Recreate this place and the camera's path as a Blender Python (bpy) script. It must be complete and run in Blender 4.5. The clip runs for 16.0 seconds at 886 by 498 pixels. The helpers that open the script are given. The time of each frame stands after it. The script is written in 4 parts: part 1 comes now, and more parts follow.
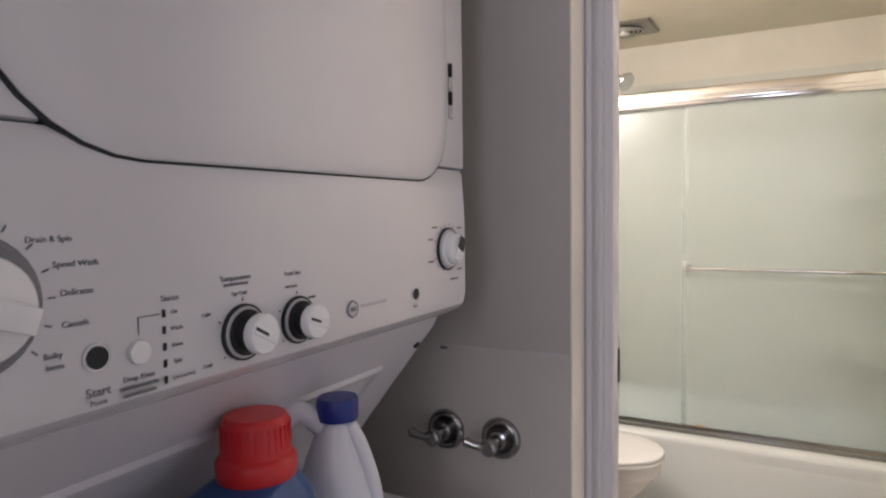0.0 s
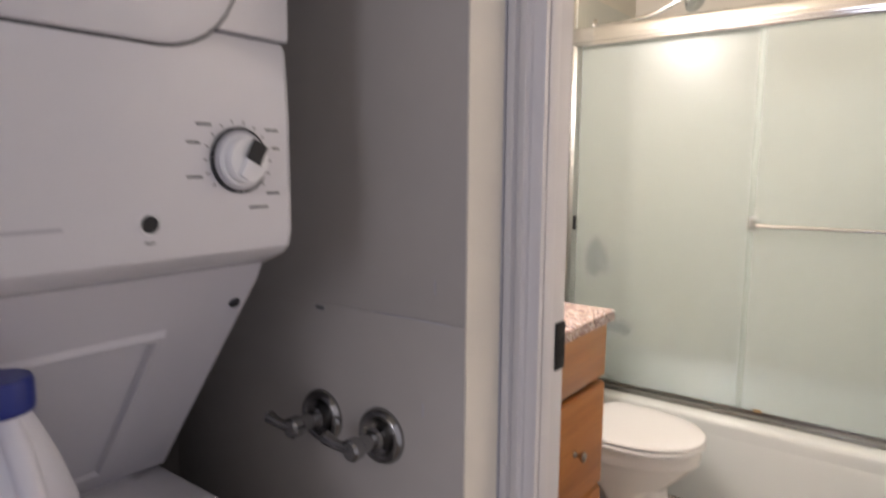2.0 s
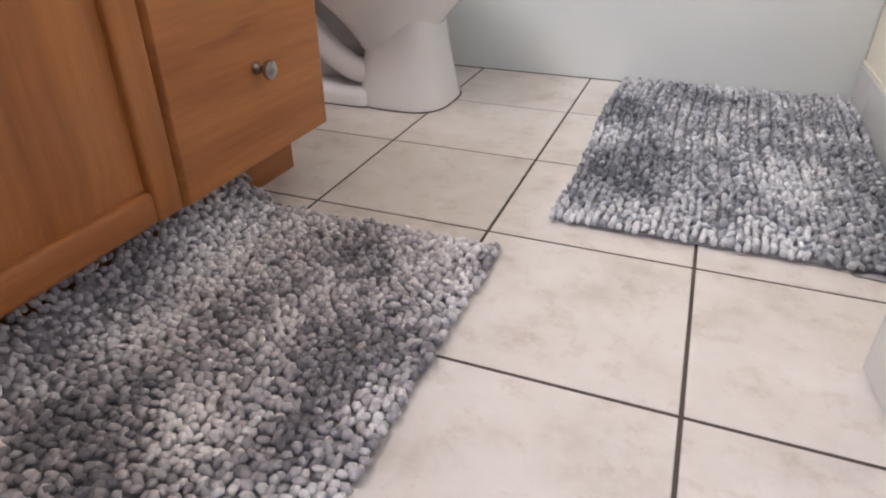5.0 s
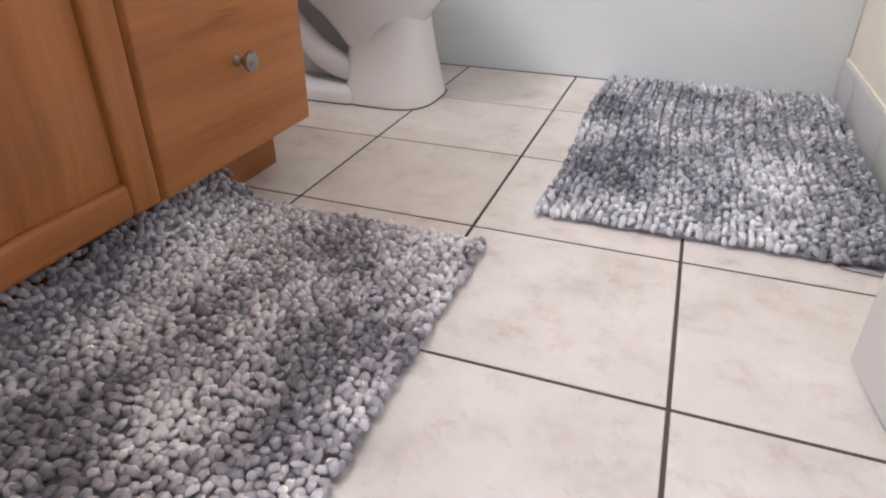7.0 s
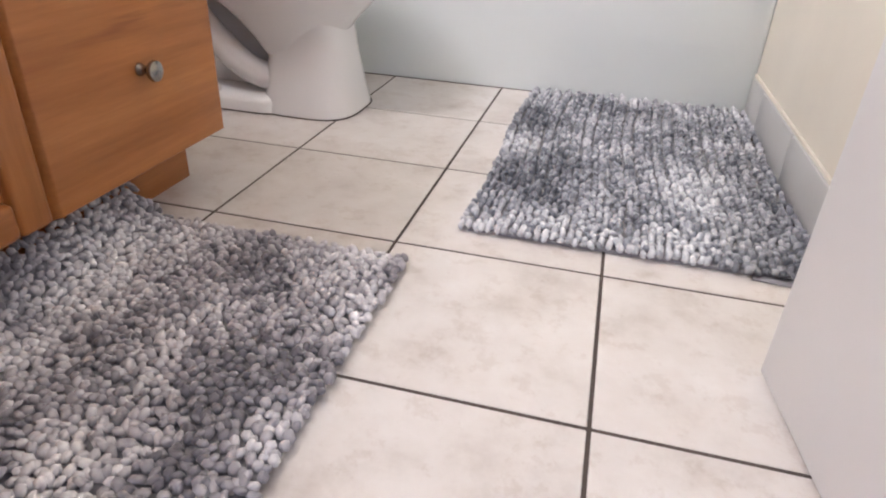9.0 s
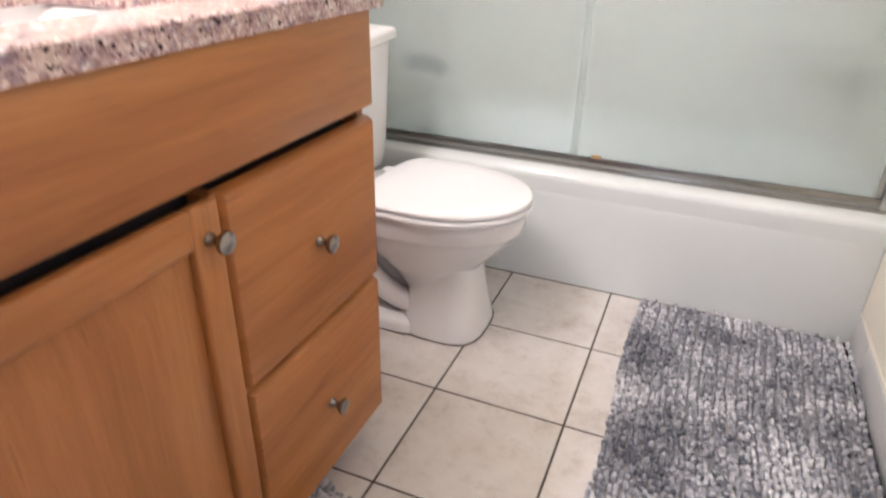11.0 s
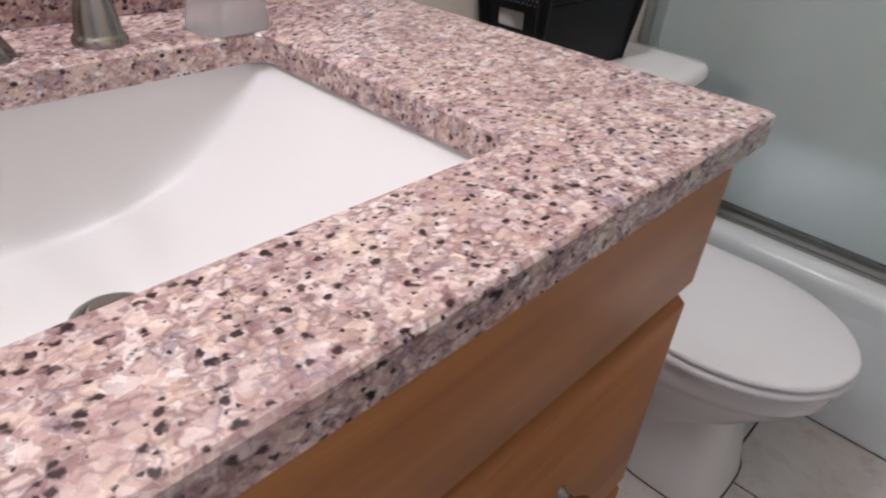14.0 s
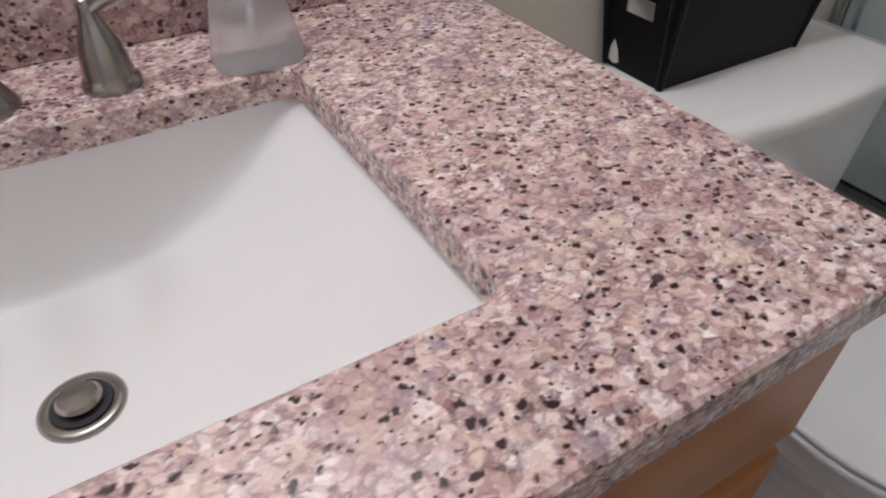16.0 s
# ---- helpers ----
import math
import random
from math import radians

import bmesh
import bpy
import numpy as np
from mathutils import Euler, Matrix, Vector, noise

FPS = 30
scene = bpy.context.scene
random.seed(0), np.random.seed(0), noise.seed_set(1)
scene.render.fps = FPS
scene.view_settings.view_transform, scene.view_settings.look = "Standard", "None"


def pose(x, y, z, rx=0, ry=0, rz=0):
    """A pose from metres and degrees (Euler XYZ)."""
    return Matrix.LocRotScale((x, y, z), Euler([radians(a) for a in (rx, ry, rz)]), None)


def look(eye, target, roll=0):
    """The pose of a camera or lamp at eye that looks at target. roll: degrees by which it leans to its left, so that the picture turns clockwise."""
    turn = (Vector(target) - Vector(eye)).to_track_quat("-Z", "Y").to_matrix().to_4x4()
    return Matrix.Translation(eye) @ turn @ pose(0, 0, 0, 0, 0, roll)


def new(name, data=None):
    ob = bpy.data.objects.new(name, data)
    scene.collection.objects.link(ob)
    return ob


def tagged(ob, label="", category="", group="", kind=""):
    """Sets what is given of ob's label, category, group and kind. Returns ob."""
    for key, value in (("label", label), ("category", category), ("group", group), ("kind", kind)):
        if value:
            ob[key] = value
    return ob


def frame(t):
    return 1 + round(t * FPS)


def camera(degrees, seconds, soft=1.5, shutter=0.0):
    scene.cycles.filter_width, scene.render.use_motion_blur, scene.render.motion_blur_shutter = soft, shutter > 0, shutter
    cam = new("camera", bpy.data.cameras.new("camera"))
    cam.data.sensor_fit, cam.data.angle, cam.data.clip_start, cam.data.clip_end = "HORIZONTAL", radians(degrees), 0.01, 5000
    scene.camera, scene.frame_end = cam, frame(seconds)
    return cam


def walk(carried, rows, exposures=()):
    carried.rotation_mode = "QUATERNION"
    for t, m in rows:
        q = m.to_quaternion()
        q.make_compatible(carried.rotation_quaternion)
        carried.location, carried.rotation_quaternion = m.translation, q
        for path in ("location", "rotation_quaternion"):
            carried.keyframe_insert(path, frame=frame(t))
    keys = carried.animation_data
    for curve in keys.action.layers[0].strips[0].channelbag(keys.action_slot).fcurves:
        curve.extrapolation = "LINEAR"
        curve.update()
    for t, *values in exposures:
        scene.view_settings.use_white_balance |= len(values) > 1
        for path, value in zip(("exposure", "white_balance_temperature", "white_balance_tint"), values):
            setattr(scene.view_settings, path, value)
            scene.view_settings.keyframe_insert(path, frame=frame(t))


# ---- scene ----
cam = camera(69.8, 16.0, 2.0, 0.35)
PATH = [
    (0, (0.997, -0.878, 1.313), (0.037, 0.873, 1.198), -0.8),
    (0.5, (0.986, -0.83, 1.32), (-0.034, 0.891, 1.297), -1.3),
    (0.8, (1.003, -0.784, 1.326), (-0.138, 0.859, 1.329), -0.8),
    (1, (1.025, -0.725, 1.331), (-0.158, 0.888, 1.344), -0.6),
    (1.5, (1.076, -0.569, 1.311), (-0.152, 1.009, 1.276), 0.5),
    (2, (1.072, -0.481, 1.261), (-0.113, 1.11, 1.003), 0.4),
    (2.5, (1.028, -0.389, 1.222), (0.163, 1.346, 0.729), 0.3),
    (3, (1.034, -0.281, 1.187), (0.343, 1.461, 0.487), 0.2),
    (3.5, (1.083, -0.129, 1.13), (0.413, 1.536, 0.246), -0.6),
    (4, (1.081, -0.004, 0.946), (0.416, 1.594, -0.057), -1.3),
    (4.5, (1.041, 0.12, 0.642), (0.416, 1.719, -0.384), -0.2),
    (5, (1.025, 0.167, 0.479), (0.399, 1.771, -0.538), -0.2),
    (7.5, (1.03, 0.177, 0.458), (0.471, 1.816, -0.542), 0.7),
    (8, (1.053, 0.191, 0.454), (0.602, 1.867, -0.54), 2.0),
    (8.2, (1.065, 0.195, 0.453), (0.673, 1.887, -0.539), 2.8),
    (10.3, (0.98, 0.207, 0.625), (0.427, 1.868, -0.343), 1.9),
    (10.5, (0.981, 0.206, 0.73), (0.373, 1.849, -0.235), 1.4),
    (11, (0.925, 0.224, 0.971), (0.251, 1.869, 0.055), 1.2),
    (11.5, (0.883, 0.288, 1.074), (0.145, 1.922, 0.187), 1.4),
    (12, (0.885, 0.384, 1.147), (-0.113, 1.916, 0.336), 1.9),
    (12.5, (0.871, 0.407, 1.157), (-0.233, 1.873, 0.361), 2.5),
    (13, (0.782, 0.482, 1.13), (-0.281, 1.959, 0.3), 3.4),
    (13.5, (0.677, 0.529, 1.102), (-0.437, 1.915, 0.188), 3.7),
    (14, (0.591, 0.563, 1.065), (-0.518, 1.809, -0.038), 4.7),
    (14.5, (0.563, 0.568, 1.096), (-0.62, 1.641, -0.108), 2.8),
    (15, (0.559, 0.613, 1.133), (-0.703, 1.477, -0.156), 0.6),
    (15.5, (0.541, 0.694, 1.125), (-0.759, 1.481, -0.175), -0.4),
    (16, (0.534, 0.757, 1.119), (-0.778, 1.524, -0.181), -0.6),
]
walk(cam, [(t, look(eye, target, roll)) for t, eye, target, roll in PATH],
     [(0, 0.22, 6500, 14), (1.5, 0.30, 6500, 14), (3, 0.40, 6350, 16), (4, 0.5, 5900, 13), (5, 0.56, 5700, 14), (8.2, 0.75, 5600, 15), (10.5, 0.8, 5900, 16), (11, 0.72, 5900, 17), (11.5, 0.36, 5800, 16),
      (12, 0.0, 5750, 17), (12.5, 0.0, 5750, 17), (13.5, -0.22, 5600, 17), (14, -0.50, 5550, 16), (14.5, -0.54, 5530, 15), (15, -0.80, 5500, 14), (16, -0.85, 5500, 14)])

# ---------------------------------------------------------------- light
world = bpy.data.worlds.new("world")
scene.world = world
world.use_nodes = True
world.node_tree.nodes["Background"].inputs[0].default_value = (0.55, 0.6, 0.75, 1)
world.node_tree.nodes["Background"].inputs[1].default_value = 0.02


def area_lamp(name, m, sx, sy, watts, colour):
    data = bpy.data.lights.new(name, "AREA")
    data.shape, data.size, data.size_y, data.energy, data.color = "RECTANGLE", sx, sy, watts, colour
    ob = new(name, data)
    ob.matrix_world = m
    return ob


# the bathroom's light bar above the basin
for y in (0.48, 0.70, 0.92):
    data = bpy.data.lights.new("vanity_bulb", "POINT")
    data.energy, data.color, data.shadow_soft_size = 10.5, (1.0, 0.94, 0.89), 0.07
    new("vanity_bulb", data).location = (0.025, y, 1.90)
# two added fill lamps before the plain hall walls, toned like daylight
area_lamp("hall_fill_side", look((1.83, -0.70, 1.25), (0.6, -0.70, 1.25)), 1.5, 2.0, 2.9, (0.86, 0.88, 1.0))
area_lamp("hall_fill_back", look((1.20, -3.05, 1.60), (0.8, 0.0, 1.1)), 0.9, 1.7, 17, (0.86, 0.88, 1.0))


# ---------------------------------------------------------------- materials
def material(name, colour, rough=0.5, metal=0.0, spec=0.5):
    m = bpy.data.materials.new(name)
    m.use_nodes = True
    b = m.node_tree.nodes["Principled BSDF"]
    b.inputs["Base Color"].default_value = (*colour, 1)
    b.inputs["Roughness"].default_value = rough
    b.inputs["Metallic"].default_value = metal
    b.inputs["Specular IOR Level"].default_value = spec
    return m


def node(m, kind, **values):
    n = m.node_tree.nodes.new(kind)
    for k, v in values.items():
        if k in n.inputs:
            n.inputs[k].default_value = v
    return n


def link(m, a, b):
    m.node_tree.links.new(a, b)


def coords(m, scale=(1, 1, 1), rot=(0, 0, 0)):
    tc = m.node_tree.nodes.new("ShaderNodeTexCoord")
    mp = m.node_tree.nodes.new("ShaderNodeMapping")
    mp.inputs["Scale"].default_value = scale
    mp.inputs["Rotation"].default_value = rot
    link(m, tc.outputs["Object"], mp.inputs["Vector"])
    return mp.outputs["Vector"]


def ramp(m, fac, stops):
    r = m.node_tree.nodes.new("ShaderNodeValToRGB")
    el = r.color_ramp.elements
    while len(el) < len(stops):
        el.new(0.5)
    for e, (p, c) in zip(el, stops):
        e.position, e.color = p, (*c, 1)
    link(m, fac, r.inputs["Fac"])
    return r.outputs["Color"]


def mix(m, fac, a, b, blend="MIX"):
    n = m.node_tree.nodes.new("ShaderNodeMix")
    n.data_type, n.blend_type = "RGBA", blend
    for s, v in ((n.inputs[0], fac), (n.inputs[6], a), (n.inputs[7], b)):
        if isinstance(v, (int, float)):
            s.default_value = v
        elif isinstance(v, tuple):
            s.default_value = (*v, 1)
        else:
            link(m, v, s)
    return n.outputs[2]


def bump(m, height, strength=0.2, distance=0.002):
    n = m.node_tree.nodes.new("ShaderNodeBump")
    n.inputs["Strength"].default_value, n.inputs["Distance"].default_value = strength, distance
    link(m, height, n.inputs["Height"])
    link(m, n.outputs["Normal"], m.node_tree.nodes["Principled BSDF"].inputs["Normal"])


def base(m, colour):
    link(m, colour, m.node_tree.nodes["Principled BSDF"].inputs["Base Color"])


def rough(m, fac, lo, hi):
    n = m.node_tree.nodes.new("ShaderNodeMapRange")
    n.inputs["To Min"].default_value, n.inputs["To Max"].default_value = lo, hi
    link(m, fac, n.inputs["Value"])
    link(m, n.outputs["Result"], m.node_tree.nodes["Principled BSDF"].inputs["Roughness"])


def noise_fac(m, vec, scale, detail=4.0, roughness=0.55):
    n = node(m, "ShaderNodeTexNoise", Scale=scale, Detail=detail, Roughness=roughness)
    link(m, vec, n.inputs["Vector"])
    return n.outputs["Fac"]


def painted(name, colour, roughness=0.6, mottle=0.06, relief=0.15):
    m = material(name, colour, roughness)
    v = coords(m)
    dark = tuple(c * (1 - mottle) for c in colour)
    light = tuple(min(1, c * (1 + mottle)) for c in colour)
    base(m, ramp(m, noise_fac(m, v, 3.0, 5.0), [(0.3, dark), (0.7, light)]))
    bump(m, noise_fac(m, v, 160.0, 3.0), relief, 0.001)
    return m


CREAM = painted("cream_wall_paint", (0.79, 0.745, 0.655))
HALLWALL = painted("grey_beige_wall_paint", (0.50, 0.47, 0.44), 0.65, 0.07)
CEILING = painted("ceiling_paint", (0.78, 0.71, 0.58), 0.8, 0.03, 0.3)
TRIM = painted("white_trim_paint", (0.65, 0.635, 0.648), 0.38, 0.03, 0.05)
DOORPAINT = painted("white_door_paint", (0.78, 0.77, 0.78), 0.42, 0.02, 0.06)
PORCELAIN = material("porcelain", (0.86, 0.85, 0.845), 0.10)
BASIN = material("basin_porcelain", (0.77, 0.755, 0.745), 0.40)
TUB = material("tub_enamel", (0.74, 0.78, 0.78), 0.24)
SURROUND = painted("tub_surround", (0.70, 0.70, 0.64), 0.65, 0.05, 0.03)
CHROME = material("chrome", (0.72, 0.72, 0.72), 0.12, 1.0)
ALU = material("aluminium_frame", (0.55, 0.55, 0.54), 0.28, 1.0)
NICKEL = material("brushed_nickel", (0.36, 0.34, 0.315), 0.23, 1.0)
BRASS = material("antique_brass", (0.27, 0.20, 0.12), 0.26, 1.0)
BLACKMETAL = material("black_metal", (0.006, 0.006, 0.007), 0.5, 0.0, 0.2)
APPLIANCE = material("white_appliance_enamel", (0.71, 0.70, 0.73), 0.15, 0.0, 0.6)
APPLIANCE_GREY = material("grey_appliance_plastic", (0.50, 0.49, 0.53), 0.4)
FANMETAL = material("dull_fan_metal", (0.30, 0.28, 0.25), 0.38, 0.8)
DULL = material("dull_grey_plastic", (0.16, 0.145, 0.13), 0.5)
DARKGAP = material("dark_gap", (0.015, 0.015, 0.017), 0.6)
INK = material("grey_ink", (0.16, 0.16, 0.17), 0.6)
KNOBWHITE = material("white_plastic", (0.87, 0.87, 0.885), 0.25)
RED = material("red_plastic", (0.62, 0.02, 0.025), 0.32)
BLUECAP = material("blue_plastic", (0.015, 0.03, 0.22), 0.35)
BLUEBOTTLE = material("dark_blue_plastic", (0.02, 0.08, 0.25), 0.3)
BLEACH = material("white_bottle_plastic", (0.74, 0.74, 0.80), 0.35)
BLACKPLASTIC = material("black_plastic", (0.004, 0.004, 0.0045), 0.5, 0.0, 0.18)
BROWNCAP = material("brown_cap", (0.09, 0.02, 0.012), 0.35)
LOTION = material("off_white_bottle", (0.74, 0.72, 0.66), 0.35)
YELLOW = material("yellow_label", (0.75, 0.62, 0.03), 0.4)
BROWNLABEL = material("brown_label", (0.30, 0.18, 0.08), 0.5)
TRACK = material("dark_aluminium", (0.34, 0.335, 0.32), 0.20, 1.0)
# dark blue non-metal paints in the dark reflections of the tub's chrome
GREYBLUE = material("dark_chrome_reflection", (0.035, 0.055, 0.10), 0.4, 0.0)
# valve chrome is darkened to imitate its reflection of the dim hall
VALVECHROME = material("darkened_valve_chrome", (0.36, 0.355, 0.35), 0.16, 1.0)
PANELWHITE = material("washer_panel_enamel", (0.60, 0.59, 0.63), 0.25)
DIALGREY = material("dark_grey_dial", (0.22, 0.22, 0.24), 0.45)
CLOUDY = material("cloudy_plastic", (0.76, 0.75, 0.71), 0.25)
CLOUDY.node_tree.nodes["Principled BSDF"].inputs["Transmission Weight"].default_value = 0.3
ORANGELABEL = material("orange_label", (0.55, 0.22, 0.04), 0.5)
GROUT = painted("brown_grout", (0.085, 0.066, 0.056), 0.9, 0.2)


def make_clear():
    m = material("frosted_clear_plastic", (0.84, 0.86, 0.87), 0.34)
    m.node_tree.nodes["Principled BSDF"].inputs["Transmission Weight"].default_value = 0.78
    m.node_tree.nodes["Principled BSDF"].inputs["IOR"].default_value = 1.10
    return m


def make_acrylic():
    m = material("clear_acrylic", (0.97, 0.98, 0.98), 0.12)
    m.node_tree.nodes["Principled BSDF"].inputs["IOR"].default_value = 1.12
    m.node_tree.nodes["Principled BSDF"].inputs["Transmission Weight"].default_value = 0.8
    return m


def make_frosted():
    m = material("obscure_shower_glass", (0.74, 0.79, 0.76), 0.26, 0.0, 0.15)
    b = m.node_tree.nodes["Principled BSDF"]
    b.inputs["Transmission Weight"].default_value = 0.75
    b.inputs["IOR"].default_value = 1.35
    v = coords(m)
    bump(m, noise_fac(m, v, 55.0, 2.0), 0.12, 0.002)
    return m


CLEAR, ACRYLIC, FROSTED = make_clear(), make_acrylic(), make_frosted()


def make_granite():
    m = material("pink_granite", (0.6, 0.45, 0.42), 0.16)
    v = coords(m, (1.0, 0.84, 1.0), (0, 0, 0.5))

    def warped(scale, amount):
        nz = node(m, "ShaderNodeTexNoise", Scale=scale, Detail=3.0)
        link(m, v, nz.inputs["Vector"])
        w = m.node_tree.nodes.new("ShaderNodeVectorMath")
        w.operation = "MULTIPLY_ADD"
        w.inputs[1].default_value = (amount, amount, amount)
        link(m, nz.outputs["Color"], w.inputs[0])
        link(m, v, w.inputs[2])
        return w.outputs[0]

    def cells(scale, vec, channel):
        c = node(m, "ShaderNodeTexVoronoi", Scale=scale, Randomness=1.0)
        link(m, vec, c.inputs["Vector"])
        sep = m.node_tree.nodes.new("ShaderNodeSeparateColor")
        link(m, c.outputs["Color"], sep.inputs["Color"])
        return sep.outputs[channel], c.outputs["Distance"]

    w = warped(120.0, 0.010)
    crystal, _ = cells(138.0, w, "Red")
    colour = ramp(m, crystal, [(0.0, (0.20, 0.11, 0.11)), (0.10, (0.36, 0.22, 0.21)), (0.24, (0.55, 0.38, 0.35)), (0.44, (0.64, 0.47, 0.43)), (0.60, (0.66, 0.49, 0.38)), (0.76, (0.75, 0.60, 0.56)), (1.0, (0.88, 0.81, 0.79))])
    small, _ = cells(265.0, w, "Green")
    colour = mix(m, 0.42, colour, ramp(m, small, [(0.0, (0.10, 0.05, 0.06)), (0.14, (0.34, 0.21, 0.20)), (0.42, (0.61, 0.45, 0.41)), (0.80, (0.80, 0.68, 0.65)), (1.0, (0.92, 0.87, 0.86))]))
    colour = mix(m, 0.30, colour, ramp(m, noise_fac(m, w, 170.0, 5.0, 0.7), [(0.34, (0.35, 0.24, 0.24)), (0.48, (0.90, 0.84, 0.82)), (0.62, (1.0, 1.0, 1.0))]), "MULTIPLY")
    joint = node(m, "ShaderNodeTexVoronoi", Scale=138.0, Randomness=1.0)
    joint.feature = "DISTANCE_TO_EDGE"
    link(m, w, joint.inputs["Vector"])
    seam = ramp(m, joint.outputs["Distance"], [(0.03, (0.60, 0.60, 0.60)), (0.20, (0, 0, 0))])
    patchy = ramp(m, noise_fac(m, v, 85.0, 4.0, 0.6), [(0.44, (0, 0, 0)), (0.54, (1, 1, 1))])
    colour = mix(m, mix(m, 1.0, seam, patchy, "MULTIPLY"), colour, (0.16, 0.085, 0.095))
    big = noise_fac(m, v, 20.0, 5.0, 0.65)
    colour = mix(m, ramp(m, big, [(0.38, (0.42, 0.42, 0.42)), (0.51, (0, 0, 0))]), colour, (0.34, 0.20, 0.21))
    colour = mix(m, ramp(m, noise_fac(m, v, 28.0, 4.0, 0.6), [(0.57, (0, 0, 0)), (0.68, (0.45, 0.45, 0.45))]), colour, (0.70, 0.56, 0.44))
    violet = ramp(m, noise_fac(m, w, 52.0, 5.0, 0.7), [(0.56, (0, 0, 0)), (0.63, (0.7, 0.7, 0.7))])
    colour = mix(m, violet, colour, (0.24, 0.17, 0.22))
    for scale, lo, hi, keep in ((135.0, 0.22, 0.38, 0.77), (84.0, 0.17, 0.30, 0.80), (240.0, 0.24, 0.40, 0.74)):
        pick, dist = cells(scale, warped(scale * 1.6, 0.9 / scale), "Blue")
        both = mix(m, 1.0, ramp(m, dist, [(lo, (1, 1, 1)), (hi, (0, 0, 0))]), ramp(m, pick, [(keep, (0, 0, 0)), (keep + 0.04, (1, 1, 1))]), "MULTIPLY")
        colour = mix(m, both, colour, (0.030, 0.008, 0.012))
    base(m, colour)
    rough(m, big, 0.10, 0.26)
    return m


GRANITE = make_granite()


def make_wood(name, axis):
    m = material(name, (0.45, 0.2, 0.07), 0.34)
    stretch = {"y": (13, 0.8, 13), "z": (13, 13, 0.8)}[axis]
    v = coords(m, stretch)
    info = m.node_tree.nodes.new("ShaderNodeObjectInfo")
    add = m.node_tree.nodes.new("ShaderNodeVectorMath")
    add.operation = "MULTIPLY_ADD"
    link(m, info.outputs["Random"], add.inputs[0])
    add.inputs[1].default_value = (31, 17, 23)
    link(m, v, add.inputs[2])
    v = add.outputs[0]
    broad = noise_fac(m, v, 1.0, 6.0, 0.6)
    colour = ramp(m, broad, [(0.28, (0.29, 0.098, 0.023)), (0.5, (0.43, 0.168, 0.044)), (0.72, (0.54, 0.236, 0.070))])
    fine = noise_fac(m, v, 9.0, 6.0, 0.7)
    colour = mix(m, 0.5, colour, ramp(m, fine, [(0.3, (0.62, 0.55, 0.5)), (0.65, (1, 1, 1))]), "MULTIPLY")
    streak = ramp(m, noise_fac(m, v, 2.2, 3.0, 0.8), [(0.64, (0, 0, 0)), (0.70, (0.5, 0.5, 0.5))])
    colour = mix(m, streak, colour, (0.20, 0.065, 0.02))
    base(m, colour)
    rough(m, fine, 0.28, 0.45)
    bump(m, fine, 0.06, 0.001)
    return m


WOOD_H, WOOD_V = make_wood("honey_maple_horizontal", "y"), make_wood("honey_maple_vertical", "z")


def make_tile():
    m = material("mottled_white_floor_tile", (0.66, 0.61, 0.56), 0.30)
    v = coords(m)
    info = m.node_tree.nodes.new("ShaderNodeObjectInfo")
    add = m.node_tree.nodes.new("ShaderNodeVectorMath")
    add.operation = "MULTIPLY_ADD"
    link(m, info.outputs["Random"], add.inputs[0])
    add.inputs[1].default_value = (37, 19, 3)
    link(m, v, add.inputs[2])
    v = add.outputs[0]
    cloud = noise_fac(m, v, 9.0, 7.0, 0.65)
    colour = ramp(m, cloud, [(0.30, (0.56, 0.51, 0.475)), (0.48, (0.69, 0.65, 0.62)), (0.7, (0.76, 0.73, 0.71))])
    vein = ramp(m, noise_fac(m, v, 22.0, 8.0, 0.75), [(0.40, (0.84, 0.80, 0.77)), (0.47, (1, 1, 1))])
    base(m, mix(m, 0.55, colour, vein, "MULTIPLY"))
    rough(m, cloud, 0.22, 0.42)
    bump(m, noise_fac(m, v, 60.0, 4.0), 0.05, 0.001)
    return m


TILE = make_tile()
WALLTILE = material("glazed_white_wall_tile", (0.70, 0.68, 0.64), 0.15)
BASETILE = painted("grey_white_base_tile", (0.56, 0.56, 0.56), 0.35, 0.06, 0.05)


def make_pile(name, tones, patch, spread):
    m = material(name, (0.3, 0.3, 0.33), 0.9, 0.0, 0.15)
    v = coords(m, patch)
    geo = m.node_tree.nodes.new("ShaderNodeNewGeometry")
    broad = noise_fac(m, v, 1.0, 3.0, 0.5)
    add = m.node_tree.nodes.new("ShaderNodeMath")
    add.operation = "MULTIPLY_ADD"
    link(m, geo.outputs["Random Per Island"], add.inputs[0])
    add.inputs[1].default_value = 0.30
    wide = m.node_tree.nodes.new("ShaderNodeMapRange")
    wide.inputs["From Min"].default_value, wide.inputs["From Max"].default_value = 0.33, 0.67
    wide.inputs["To Min"].default_value, wide.inputs["To Max"].default_value = 0.5 - spread, 0.5 + spread
    link(m, broad, wide.inputs["Value"])
    link(m, wide.outputs["Result"], add.inputs[2])
    base(m, ramp(m, add.outputs[0], [(0.42, tones[0]), (0.66, tones[1]), (0.92, tones[2])]))
    m.node_tree.nodes["Principled BSDF"].inputs["Sheen Weight"].default_value = 0.3
    return m


